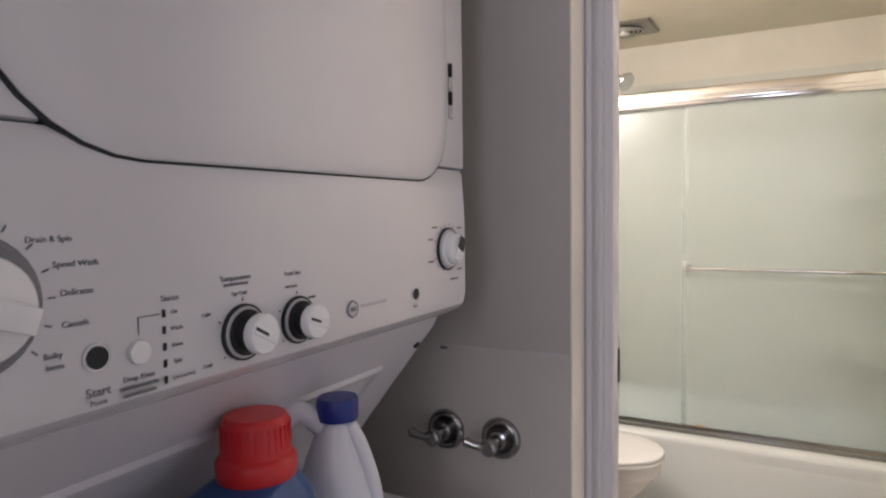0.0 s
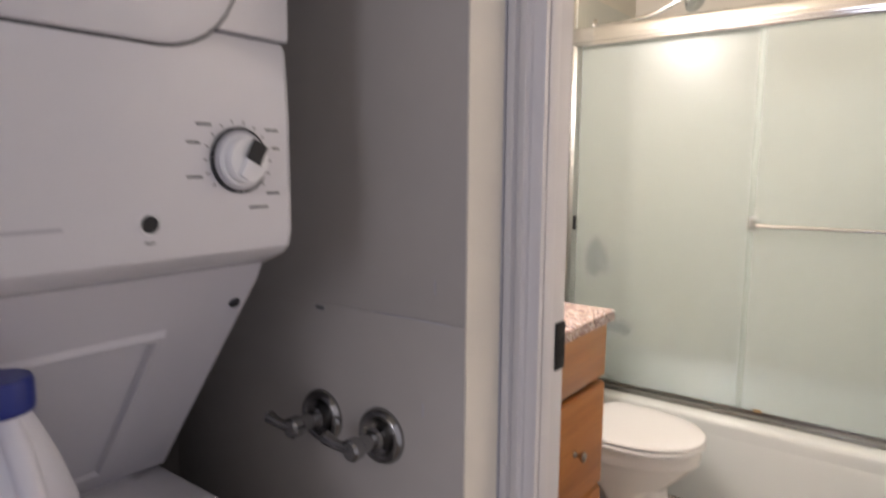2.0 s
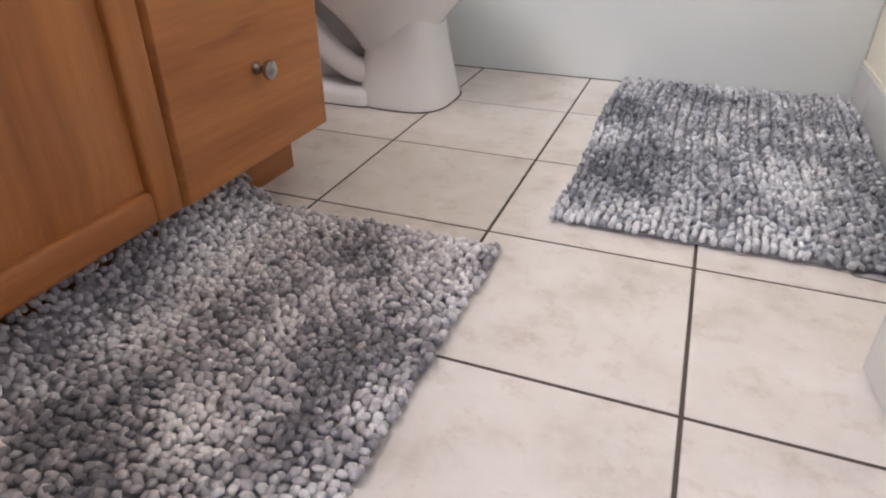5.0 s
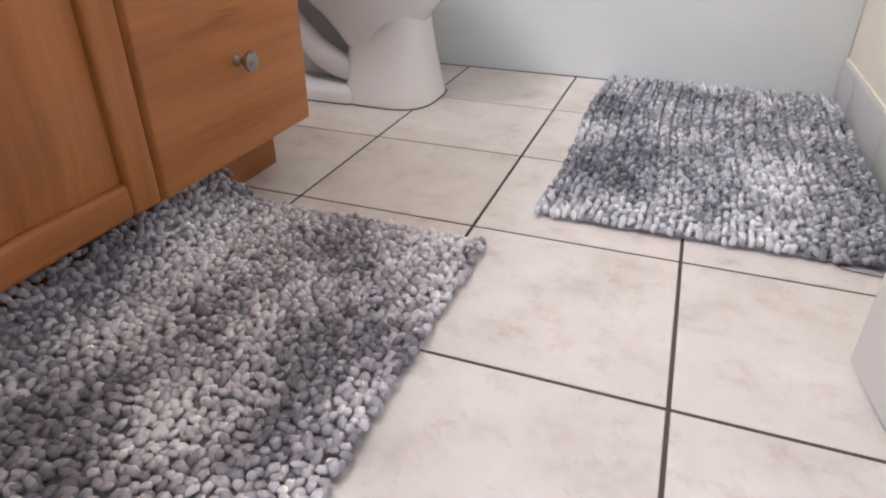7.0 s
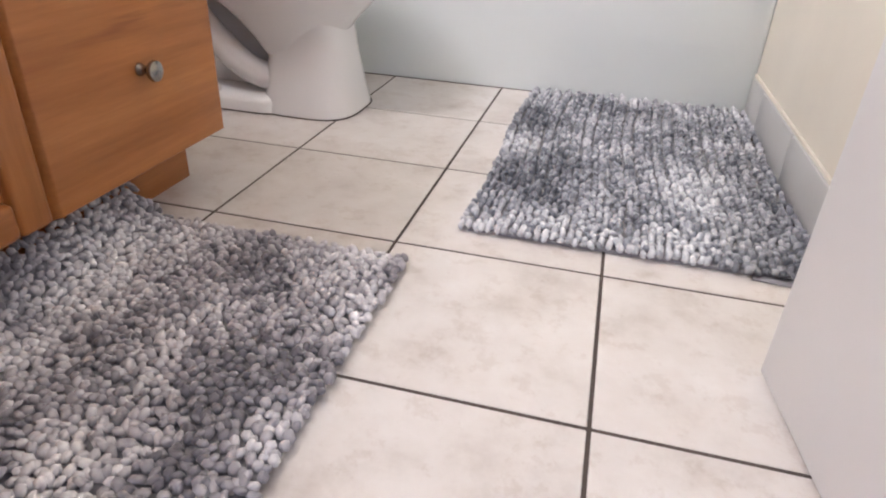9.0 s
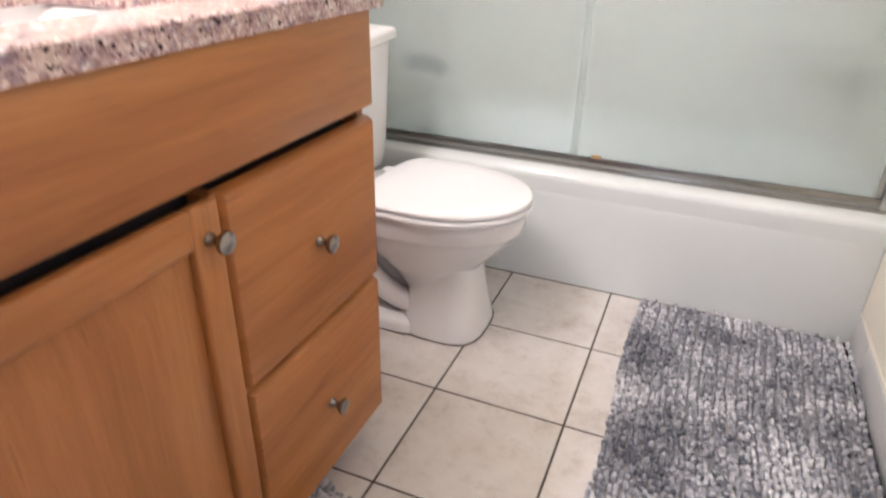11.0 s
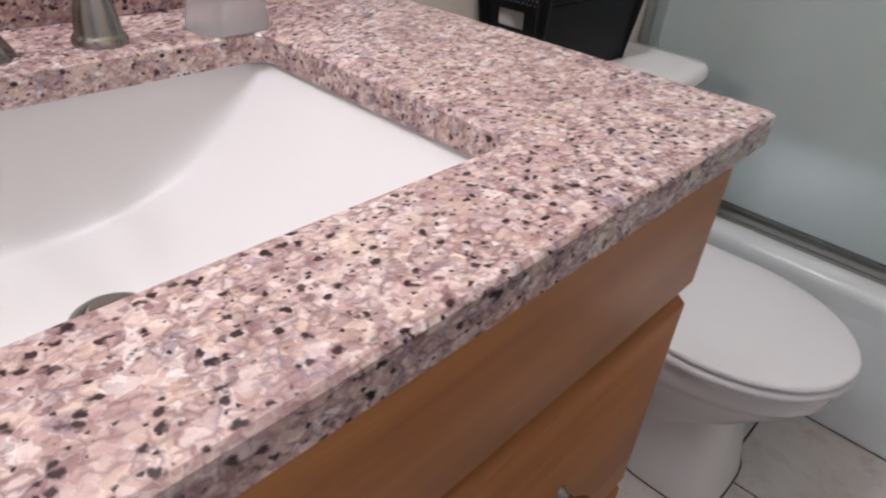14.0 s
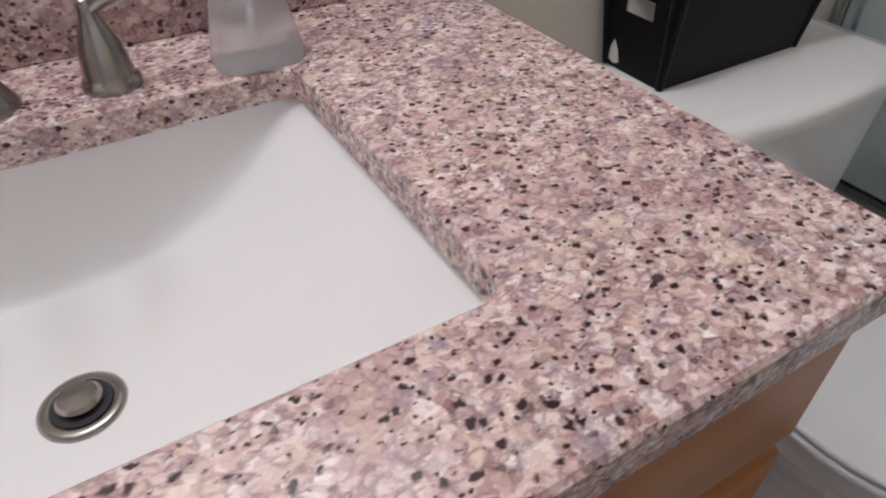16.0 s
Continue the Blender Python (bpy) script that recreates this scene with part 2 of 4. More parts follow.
PILE_BLUE = make_pile("blue_grey_chenille", ((0.13, 0.138, 0.162), (0.365, 0.375, 0.415), (0.74, 0.745, 0.775)), (4.6, 5.2, 3), 0.23)
PILE_WARM = make_pile("warm_grey_chenille", ((0.225, 0.215, 0.235), (0.55, 0.528, 0.552), (0.89, 0.868, 0.885)), (7.5, 5.5, 3), 0.25)
RUGBACK = painted("rug_backing", (0.33, 0.32, 0.335), 0.95)


# ---------------------------------------------------------------- mesh helpers
def smooth(bm, degrees=35):
    for f in bm.faces:
        f.smooth = True
    for e in bm.edges:
        if len(e.link_faces) == 2 and e.calc_face_angle(0) > radians(degrees):
            e.smooth = False
    return bm


def mesh_of(name, bm, mat, hard=35):
    bmesh.ops.recalc_face_normals(bm, faces=bm.faces)
    smooth(bm, hard)
    me = bpy.data.meshes.new(name)
    bm.to_mesh(me)
    bm.free()
    me.materials.append(mat)
    return me


def part(name, bm, mat, parent=None, label="", hard=35):
    ob = new(name, mesh_of(name, bm, mat, hard))
    if parent is not None:
        ob.parent = parent
    return tagged(ob, label)


def thing(name, label, category, group="", kind=""):
    return tagged(new(name), label, category, group, kind)


def box(x0, x1, y0, y1, z0, z1, r=0.0, seg=2):
    bm = bmesh.new()
    bmesh.ops.create_cube(bm, size=1)
    bmesh.ops.scale(bm, vec=(x1 - x0, y1 - y0, z1 - z0), verts=bm.verts)
    bmesh.ops.translate(bm, vec=((x0 + x1) / 2, (y0 + y1) / 2, (z0 + z1) / 2), verts=bm.verts)
    if r:
        bmesh.ops.bevel(bm, geom=bm.edges[:], offset=r, segments=seg, affect="EDGES", profile=0.5)
    return bm


def join(*bms):
    out = bms[0]
    for b in bms[1:]:
        me = bpy.data.meshes.new("tmp")
        b.to_mesh(me)
        b.free()
        out.from_mesh(me)
        bpy.data.meshes.remove(me)
    return out


def moved(bm, m):
    bmesh.ops.transform(bm, matrix=m, verts=bm.verts)
    return bm


def loft(rings, cap_start=True, cap_end=True):
    bm = bmesh.new()
    vs = [[bm.verts.new(p) for p in ring] for ring in rings]
    n = len(rings[0])
    for a, b in zip(vs, vs[1:]):
        for i in range(n):
            bm.faces.new((a[i], a[(i + 1) % n], b[(i + 1) % n], b[i]))
    if cap_start:
        bm.faces.new(vs[0][::-1])
    if cap_end:
        bm.faces.new(vs[-1])
    return bm


def lathe(profile, seg=28):
    """Profile of (radius, height) pairs turned about z."""
    return loft([[(r * math.cos(2 * math.pi * i / seg), r * math.sin(2 * math.pi * i / seg), z) for i in range(seg)]
                 for r, z in ((max(r, 1e-4), z) for r, z in profile)])


def tube(points, radii, seg=14):
    pts = [Vector(p) for p in points]
    if isinstance(radii, (int, float)):
        radii = [radii] * len(pts)
    rings, side = [], None
    for i, p in enumerate(pts):
        d = (pts[min(i + 1, len(pts) - 1)] - pts[max(i - 1, 0)]).normalized()
        if side is None:
            side = d.orthogonal().normalized()
        side = (side - d * side.dot(d)).normalized()
        up = d.cross(side)
        rings.append([p + (side * math.cos(2 * math.pi * k / seg) + up * math.sin(2 * math.pi * k / seg)) * radii[i] for k in range(seg)])
    return loft(rings)


def curve_points(points, n=8):
    """A smooth line through the points."""
    p = [Vector(q) for q in points]
    p = [p[0] * 2 - p[1]] + p + [p[-1] * 2 - p[-2]]
    out = []
    for i in range(1, len(p) - 2):
        for k in range(n):
            t = k / n
            out.append(0.5 * (2 * p[i] + (p[i + 1] - p[i - 1]) * t + (2 * p[i - 1] - 5 * p[i] + 4 * p[i + 1] - p[i + 2]) * t * t
                              + (3 * p[i] - p[i - 1] - 3 * p[i + 1] + p[i + 2]) * t ** 3))
    return out + [p[-2]]


def rrect(cx, cy, hx, hy, r, z, n=6):
    pts = []
    for sx, sy, a0 in ((1, 1, 0), (-1, 1, 90), (-1, -1, 180), (1, -1, 270)):
        for k in range(n + 1):
            a = radians(a0 + 90 * k / n)
            pts.append((cx + sx * (hx - r) + r * math.cos(a), cy + sy * (hy - r) + r * math.sin(a), z))
    return pts


def egg(x0, x1, hw, cy, z, n=36, back=3.2, belly=0.42):
    """A toilet's outline: squarish behind, an ellipse in front."""
    xc, pts = x0 + belly * (x1 - x0), []
    for k in range(n):
        a = 2 * math.pi * k / n
        c, s = math.cos(a), math.sin(a)
        if c >= 0:
            pts.append((xc + (x1 - xc) * c, cy + hw * s, z))
        else:
            e = 2 / back
            pts.append((xc - (xc - x0) * abs(c) ** e, cy + hw * math.copysign(abs(s) ** e, s), z))
    return pts


def prism(outline, axis, a, b):
    """A flat outline pushed from a to b along an axis; the outline gives the other two coordinates in order."""
    put = {"x": lambda u, v, w: (w, u, v), "y": lambda u, v, w: (u, w, v), "z": lambda u, v, w: (u, v, w)}[axis]
    return loft([[put(u, v, a) for u, v in outline], [put(u, v, b) for u, v in outline]])


def words(body, size, m, mat, parent, name="lettering"):
    cu = bpy.data.curves.new("text", "FONT")
    cu.body, cu.size, cu.align_x, cu.align_y, cu.extrude = body, size, "CENTER", "CENTER", 0.0002
    tmp = new("text", cu)
    me = bpy.data.meshes.new_from_object(tmp.evaluated_get(bpy.context.evaluated_depsgraph_get()))
    bpy.data.objects.remove(tmp)
    me.materials.append(mat)
    ob = new(name, me)
    ob.parent, ob.matrix_local = parent, m
    return ob


# ---------------------------------------------------------------- rooms
WX, EX, NY, CZ = -0.12, 1.40, 2.70, 2.19      # bathroom's inner faces
SY, HY = 0.205, 0.125                          # the door wall's two faces
JL, JR, DH = 0.742, 1.335, 2.03                # the door opening

part("wall_west", box(WX - 0.1, WX, SY, NY + 0.1, 0, CZ), CREAM)
part("wall_east", box(EX, EX + 0.1, SY, NY + 0.1, 0, CZ), CREAM)
part("wall_north", box(WX, EX, NY, NY + 0.1, 0, CZ), CREAM)
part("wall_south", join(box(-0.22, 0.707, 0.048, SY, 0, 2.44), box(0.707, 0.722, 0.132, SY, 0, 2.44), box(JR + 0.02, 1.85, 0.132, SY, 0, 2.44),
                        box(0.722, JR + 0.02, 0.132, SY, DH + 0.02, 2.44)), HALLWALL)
part("wall_return", box(0.7072, 0.7095, 0.0478, 0.113, 0, 2.44), CREAM)
part("ceiling", box(WX - 0.1, EX + 0.1, SY, NY + 0.1, CZ, CZ + 0.1), CEILING)
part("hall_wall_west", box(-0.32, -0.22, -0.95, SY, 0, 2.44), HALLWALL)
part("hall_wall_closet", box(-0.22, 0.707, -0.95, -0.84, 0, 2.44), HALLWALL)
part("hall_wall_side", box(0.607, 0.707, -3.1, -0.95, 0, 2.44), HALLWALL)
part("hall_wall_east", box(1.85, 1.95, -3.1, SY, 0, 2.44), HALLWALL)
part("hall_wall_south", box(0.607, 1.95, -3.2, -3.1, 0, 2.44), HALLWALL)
part("hall_ceiling", box(-0.32, 1.95, -3.2, SY, 2.44, 2.54), CEILING)
part("hall_floor", box(-0.32, 1.95, -3.2, 0.16, -0.1, -0.004), painted("hall_floor_finish", (0.35, 0.30, 0.25), 0.5))

# casing, jamb, stop and strike plate of the doorway
def casing(x0, x1, flip):
    w = x1 - x0
    prof = [(0, 0), (0, -0.012), (0.10, -0.018), (0.30, -0.018), (0.36, -0.013), (0.44, -0.013), (0.50, -0.019), (0.62, -0.019), (0.68, -0.014), (0.76, -0.014),
            (0.84, -0.011), (1.0, -0.008), (1.0, 0)]
    pts = [((x1 - u * w) if flip else (x0 + u * w), 0.132 + v) for u, v in prof]
    return prism(pts, "z", 0, DH + 0.05)


frame_ob = thing("door_frame", "grey-white painted wooden door frame with moulded casing", "door frame", kind="structure")
part("casing", casing(0.7075, 0.752, False), TRIM, frame_ob)
part("casing", casing(JR - 0.008, JR + 0.05, True), TRIM, frame_ob)
part("jamb", box(0.722, JL, 0.134, SY + 0.004, 0, DH, 0.002), TRIM, frame_ob)
part("jamb", box(JR, JR + 0.02, 0.134, SY + 0.004, 0, DH, 0.002), TRIM, frame_ob)
part("jamb", box(0.722, JR + 0.02, 0.134, SY + 0.004, DH, DH + 0.02, 0.002), TRIM, frame_ob)
part("caulk_crack", box(0.7094, 0.7106, 0.1122, 0.1150, 0, DH), APPLIANCE_GREY, frame_ob, "grey crack beside the casing")
part("door_stop", box(JL, JL + 0.010, 0.136, 0.160, 0, DH, 0.003), TRIM, frame_ob)
strike = part("strike_plate", box(JL, JL + 0.0022, 0.184, 0.2085, 1.020, 1.078, 0.001), BLACKMETAL, frame_ob, "black strike plate")
part("latch_hole", box(JL + 0.0022, JL + 0.003, 0.190, 0.204, 1.036, 1.060), BLACKMETAL, strike)

# the door, standing open along the east wall
door = tagged(new("door_1"), "white painted bathroom door standing wide open", "door", kind="structure")
door.matrix_world = pose(1.342, 0.212, 0, 0, 0, 97.5)
part("door_leaf", box(0, 0.628, -0.036, 0.0, 0.008, 2.02, 0.0025), DOORPAINT, door)
knob_ob = part("door_knob", moved(lathe([(0.0, 0.078), (0.012, 0.078), (0.021, 0.074), (0.0245, 0.066), (0.0235, 0.056), (0.019, 0.044), (0.0135, 0.034), (0.011, 0.028),
                                         (0.0115, 0.018), (0.016, 0.012), (0.0, 0.012)], 32), pose(0.565, 0.0, 1.045, -90)), BRASS, door, "antique brass knob", 50)
part("rosette", moved(lathe([(0.0, 0.0), (0.033, 0.0), (0.033, 0.005), (0.028, 0.010), (0.018, 0.013), (0.0, 0.013)], 32), pose(0.565, 0.0, 1.045, -90)), BRASS, knob_ob)
part("keyhole", moved(lathe([(0, 0.0782), (0.004, 0.0782), (0.004, 0.0788), (0, 0.0788)], 12), pose(0.565, 0, 1.045, -90)), DARKGAP, knob_ob)

# base tiles along the east wall
base_ob = thing("baseboard_east", "grey-white tile skirting along the cream wall", "baseboard", kind="structure")
for k in range(6):
    y0 = 0.235 + k * 0.305
    part("base_tile", box(EX - 0.010, EX - 0.001, y0, min(y0 + 0.302, 1.90), 0.0, 0.098, 0.002), BASETILE, base_ob)
part("base_cap", box(EX - 0.007, EX - 0.001, 0.24, 1.905, 0.098, 0.106, 0.002), CREAM, base_ob)

# glazed tiles on the west wall beside the tub
edge = thing("tile_edging", "column of glazed white wall tiles beside the tub", "tiles", kind="structure")
part("grout_bed", box(WX, WX + 0.0078, 1.846, 1.994, 0.34, 2.188), SURROUND, edge)
for k in range(12):
    z0 = 0.34 + k * 0.154
    part("tile", box(WX, WX + 0.009, 1.845, 1.995, z0, z0 + 0.152, 0.002), WALLTILE, edge)

# tub surround inside the shower
part("tub_surround_wall", join(box(WX, WX + 0.012, 2.02, NY, 0.33, 1.98), box(WX + 0.012, EX - 0.012, NY - 0.012, NY, 0.33, 1.98), box(EX - 0.012, EX, 2.02, NY, 0.33, 1.98)), SURROUND)

# ---------------------------------------------------------------- tub and shower
tub = thing("bathtub", "white enamelled bathtub with a flat apron", "bathtub")
cx, cy = 0.64, 2.305
outer = [rrect(cx, cy, 0.760, 0.391, 0.006, 0.0), rrect(cx, cy, 0.760, 0.391, 0.006, 0.05), rrect(cx, cy, 0.760, 0.388, 0.006, 0.30), rrect(cx, cy, 0.760, 0.391, 0.006, 0.322),
         rrect(cx, cy, 0.760, 0.388, 0.008, 0.338), rrect(cx, cy, 0.757, 0.380, 0.01, 0.346), rrect(cx, cy, 0.69, 0.305, 0.13, 0.346), rrect(cx, cy, 0.68, 0.295, 0.13, 0.338),
         rrect(cx, cy, 0.63, 0.25, 0.13, 0.10), rrect(cx, cy, 0.58, 0.21, 0.13, 0.06)]
part("tub_shell", loft(outer, False, True), TUB, tub, hard=50)
part("apron_panel", moved(loft([rrect(0, 0, 0.715, 0.118, 0.03, 0.0), rrect(0, 0, 0.705, 0.108, 0.03, 0.0012), rrect(0, 0, 0.69, 0.093, 0.03, 0.0015)]),
                          Matrix.Translation((cx, 1.9168, 0.165)) @ Euler((radians(90), 0, 0)).to_matrix().to_4x4()), TUB, tub)

part("floor_seal", box(WX + 0.01, EX - 0.012, 1.9115, 1.9137, 0.0002, 0.0018), GROUT, tub, "dark joint along the floor")
sd = thing("shower_door", "aluminium-framed sliding shower doors with obscure glass", "shower door")
part("bottom_track", join(box(WX + 0.01, EX - 0.004, 1.975, 2.035, 0.346, 0.358, 0.002), box(WX + 0.01, EX - 0.004, 1.975, 1.982, 0.358, 0.384, 0.001),
                          box(WX + 0.01, EX - 0.004, 2.003, 2.008, 0.358, 0.376, 0.001)), TRACK, sd, "dark grey bottom track")
part("header", join(box(WX + 0.002, EX - 0.002, 1.968, 2.040, 1.742, 1.818, 0.010, 3), box(WX + 0.002, EX - 0.002, 1.960, 1.969, 1.758, 1.778, 0.004)), CHROME, sd)
for x0 in (WX + 0.010, EX - 0.030):
    part("upright", join(box(x0, x0 + 0.026, 1.972, 2.036, 0.358, 1.752, 0.003), box(x0 + 0.006, x0 + 0.020, 1.966, 1.973, 0.36, 1.75, 0.002)), ALU, sd)
for x0, x1, y0 in ((0.592, EX - 0.034, 1.988), (WX + 0.04, 0.608, 2.014)):
    pane = part("glass_panel", box(x0, x1, y0, y0 + 0.005, 0.366, 1.750), FROSTED, sd, "greenish obscure glass")
    pane.visible_shadow = False
part("stile", box(EX - 0.046, EX - 0.032, 1.983, 1.998, 0.366, 1.752, 0.002), ALU, sd)
part("guide", box(0.655, 0.682, 1.9735, 1.9835, 0.381, 0.393, 0.003), BROWNLABEL, sd, "small brownish plastic guide")
part("bumper", box(WX + 0.034, WX + 0.046, 1.985, 2.0, 1.00, 1.06, 0.002), DARKGAP, sd, "dark rubber bumper")
bar = part("towel_bar", tube([(0.63, 1.940, 1.063), (1.334, 1.940, 1.066)], 0.0075, 16), CHROME, sd, "chrome towel bar")
for x in (0.612, 1.338):
    part("bracket", join(box(x - 0.012, x + 0.012, 1.932, 1.987, 1.048, 1.080, 0.003), box(x - 0.02, x + 0.02, 1.981, 1.987, 1.035, 1.093, 0.003)), ACRYLIC, bar, "clear acrylic bracket")

wb = thing("towel_rail", "grey metal towel rail on the cream wall", "towel rail")
part("rail", box(EX - 0.072, EX - 0.060, 1.26, 1.90, 1.032, 1.056, 0.002), ALU, wb)
for y in (1.27, 1.89):
    part("post", join(box(EX - 0.074, EX - 0.006, y - 0.011, y + 0.011, 1.033, 1.058, 0.004), box(EX - 0.010, EX, y - 0.024, y + 0.024, 1.018, 1.070, 0.004)), CHROME, wb)

sh = thing("shower_head", "chrome shower head on a bent arm", "shower head")
part("arm", tube(curve_points([(WX + 0.012, 2.20, 1.87), (0.02, 2.20, 1.868), (0.14, 2.20, 1.885), (0.275, 2.20, 1.940)]), 0.010), CHROME, sh)
part("escutcheon", moved(lathe([(0, 0), (0.028, 0), (0.026, 0.006), (0.014, 0.012), (0, 0.012)]), pose(WX + 0.012, 2.20, 1.87, 0, 90)), CHROME, sh)
part("head", moved(lathe([(0, 0.0), (0.012, 0.0), (0.014, 0.02), (0.038, 0.040), (0.046, 0.056), (0.042, 0.064), (0, 0.062)]), pose(0.268, 2.20, 1.940, 0, 122, -25)), CHROME, sh)

mix_ob = thing("tub_faucet", "chrome tub spout and mixer on the surround", "tub faucet")
part("spout", tube(curve_points([(WX + 0.012, 2.36, 0.515), (-0.05, 2.36, 0.520), (0.02, 2.36, 0.510), (0.035, 2.36, 0.485)]), 0.026), GREYBLUE, mix_ob)
mixer = part("mixer_plate", moved(lathe([(0, 0), (0.092, 0), (0.088, 0.008), (0.040, 0.014), (0.03, 0.05), (0, 0.052)], 32), pose(WX + 0.012, 2.28, 0.85, 0, 90)), GREYBLUE, mix_ob)
part("mixer_lever", tube([(WX + 0.055, 2.28, 0.85), (WX + 0.075, 2.28, 0.79)], [0.014, 0.010]), GREYBLUE, mixer)
part("overflow_plate", moved(lathe([(0, 0), (0.036, 0), (0.033, 0.008), (0, 0.010)], 28), pose(-0.030, 2.33, 0.26, 0, 80)), GREYBLUE, mix_ob)

for z in (0.60, 0.925, 1.355, 1.675):
    s = thing("corner_shelf", "white moulded corner shelf in the tub surround", "shelf", "shelves of the tub surround")
    pts = [(EX - 0.012, NY - 0.012)] + [(EX - 0.012 - 0.30 * math.cos(radians(a)), NY - 0.012 - 0.20 * math.sin(radians(a))) for a in range(0, 91, 10)]
    part("shelf_board", prism(pts, "z", z, z + 0.028), SURROUND, s)

# exhaust fan
fan = thing("exhaust_fan", "silver square ceiling exhaust fan with a round grille", "fan")
fx, fy = 0.275, 2.29
hole = loft([rrect(fx, fy, 0.142, 0.125, 0.006, CZ - 0.001), rrect(fx, fy, 0.142, 0.125, 0.006, CZ - 0.006), rrect(fx, fy, 0.135, 0.118, 0.006, CZ - 0.014)], True, True)
part("frame", hole, FANMETAL, fan)
part("housing", moved(lathe([(0, 0), (0.092, 0), (0.092, 0.003), (0, 0.003)], 40), pose(fx, fy, CZ - 0.0175)), DARKGAP, fan)
for r in (0.088, 0.068, 0.048):
    ring = [[((r + o * 0.004) * math.cos(2 * math.pi * k / 40) + fx, (r + o * 0.004) * math.sin(2 * math.pi * k / 40) + fy, CZ - 0.020 + dz) for k in range(40)]
            for o, dz in ((-1, 0), (0, -0.006), (1, 0))]
    part("ring", loft(ring, False, False), ALU, fan)
part("hub", moved(lathe([(0, 0), (0.03, 0), (0.028, -0.012), (0, -0.014)]), pose(fx, fy, CZ - 0.0178)), ALU, fan)

# ---------------------------------------------------------------- toilet
TY = 1.592
wc = thing("toilet", "white porcelain two-piece toilet with its lid down", "toilet")
def column(z, x0, x1, hw, n=36):
    xc, pts = (x0 + x1) / 2, []
    for k in range(n):
        a = 2 * math.pi * k / n
        c, q = math.cos(a), math.sin(a)
        e = 0.62
        pts.append((xc + (x1 - xc) * math.copysign(abs(c) ** e, c), TY + hw * math.copysign(abs(q) ** e, q), z))
    return pts


part("bowl", loft([egg(0.285, 0.440, 0.094, TY, 0.130), egg(0.255, 0.456, 0.104, TY, 0.170), egg(0.220, 0.485, 0.120, TY, 0.205), egg(0.175, 0.524, 0.144, TY, 0.245), egg(0.135, 0.552, 0.160, TY, 0.277),
                   egg(0.115, 0.563, 0.166, TY, 0.291), egg(0.10, 0.570, 0.171, TY, 0.297), egg(0.10, 0.575, 0.1745, TY, 0.306), egg(0.10, 0.577, 0.175, TY, 0.344), egg(0.10, 0.571, 0.170, TY, 0.352)]), PORCELAIN, wc, hard=60)
part("pedestal", loft([column(0.0, 0.270, 0.497, 0.120), column(0.012, 0.272, 0.496, 0.119), column(0.05, 0.280, 0.487, 0.110), column(0.12, 0.288, 0.474, 0.099), column(0.20, 0.285, 0.462, 0.094),
                       column(0.26, 0.26, 0.465, 0.100)]), PORCELAIN, wc, hard=60)
part("floor_seal", join(loft([column(0.0003, 0.267, 0.5000, 0.123), column(0.0022, 0.267, 0.5000, 0.123)]), loft([rrect(0.165, TY, 0.168, 0.125, 0.035, 0.0003), rrect(0.165, TY, 0.168, 0.125, 0.035, 0.0022)])), GROUT, wc, "dark seal line on the floor")
part("foot", loft([rrect(0.165, TY, 0.165, 0.122, 0.035, 0.0), rrect(0.165, TY, 0.165, 0.120, 0.035, 0.022), rrect(0.165, TY, 0.160, 0.112, 0.035, 0.034), rrect(0.165, TY, 0.14, 0.07, 0.035, 0.040)]), PORCELAIN, wc, hard=60)
part("web", loft([rrect(0.185, TY, 0.155, 0.026, 0.02, 0.03), rrect(0.185, TY, 0.155, 0.028, 0.02, 0.25), rrect(0.20, TY, 0.16, 0.10, 0.03, 0.315)]), PORCELAIN, wc, hard=60)
part("trapway", tube(curve_points([(0.02, TY - 0.058, 0.285), (0.09, TY - 0.066, 0.232), (0.155, TY - 0.072, 0.170), (0.215, TY - 0.074, 0.115), (0.265, TY - 0.070, 0.082), (0.31, TY - 0.058, 0.068)]),
                     0.031, 18), PORCELAIN, wc, hard=60)
part("bolt_cap", moved(lathe([(0, 0), (0.014, 0), (0.013, 0.012), (0.006, 0.018), (0, 0.018)]), pose(0.17, TY - 0.098, 0.036)), PORCELAIN, wc)
def lid_ring(x0, x1, hw, z, n=40):
    """A seat outline: half an oval in front, squared off at the hinges."""
    xc, pts = x0 + (x1 - x0) * 0.42, []
    for k in range(n):
        a = 2 * math.pi * k / n
        c, q = math.cos(a), math.sin(a)
        e, f = (0.30, 0.80) if c < 0 else (1.0, 1.0)
        pts.append((xc + (x1 - xc if c > 0 else xc - x0) * math.copysign(abs(c) ** e, c), TY + hw * math.copysign(abs(q) ** f, q), z))
    return pts


part("seat", loft([lid_ring(0.185, 0.586, 0.182, 0.354), lid_ring(0.182, 0.589, 0.185, 0.358), lid_ring(0.182, 0.589, 0.185, 0.366), lid_ring(0.186, 0.585, 0.181, 0.370)]), KNOBWHITE, wc, hard=60)
part("lid", loft([lid_ring(0.186, 0.585, 0.181, 0.3735), lid_ring(0.183, 0.588, 0.184, 0.377), lid_ring(0.183, 0.588, 0.184, 0.382), lid_ring(0.1855, 0.5855, 0.1815, 0.3855), lid_ring(0.19, 0.581, 0.177, 0.3868),
                  lid_ring(0.24, 0.535, 0.13, 0.3878), lid_ring(0.28, 0.48, 0.08, 0.388)]), KNOBWHITE, wc, "glossy white closed lid", 60)
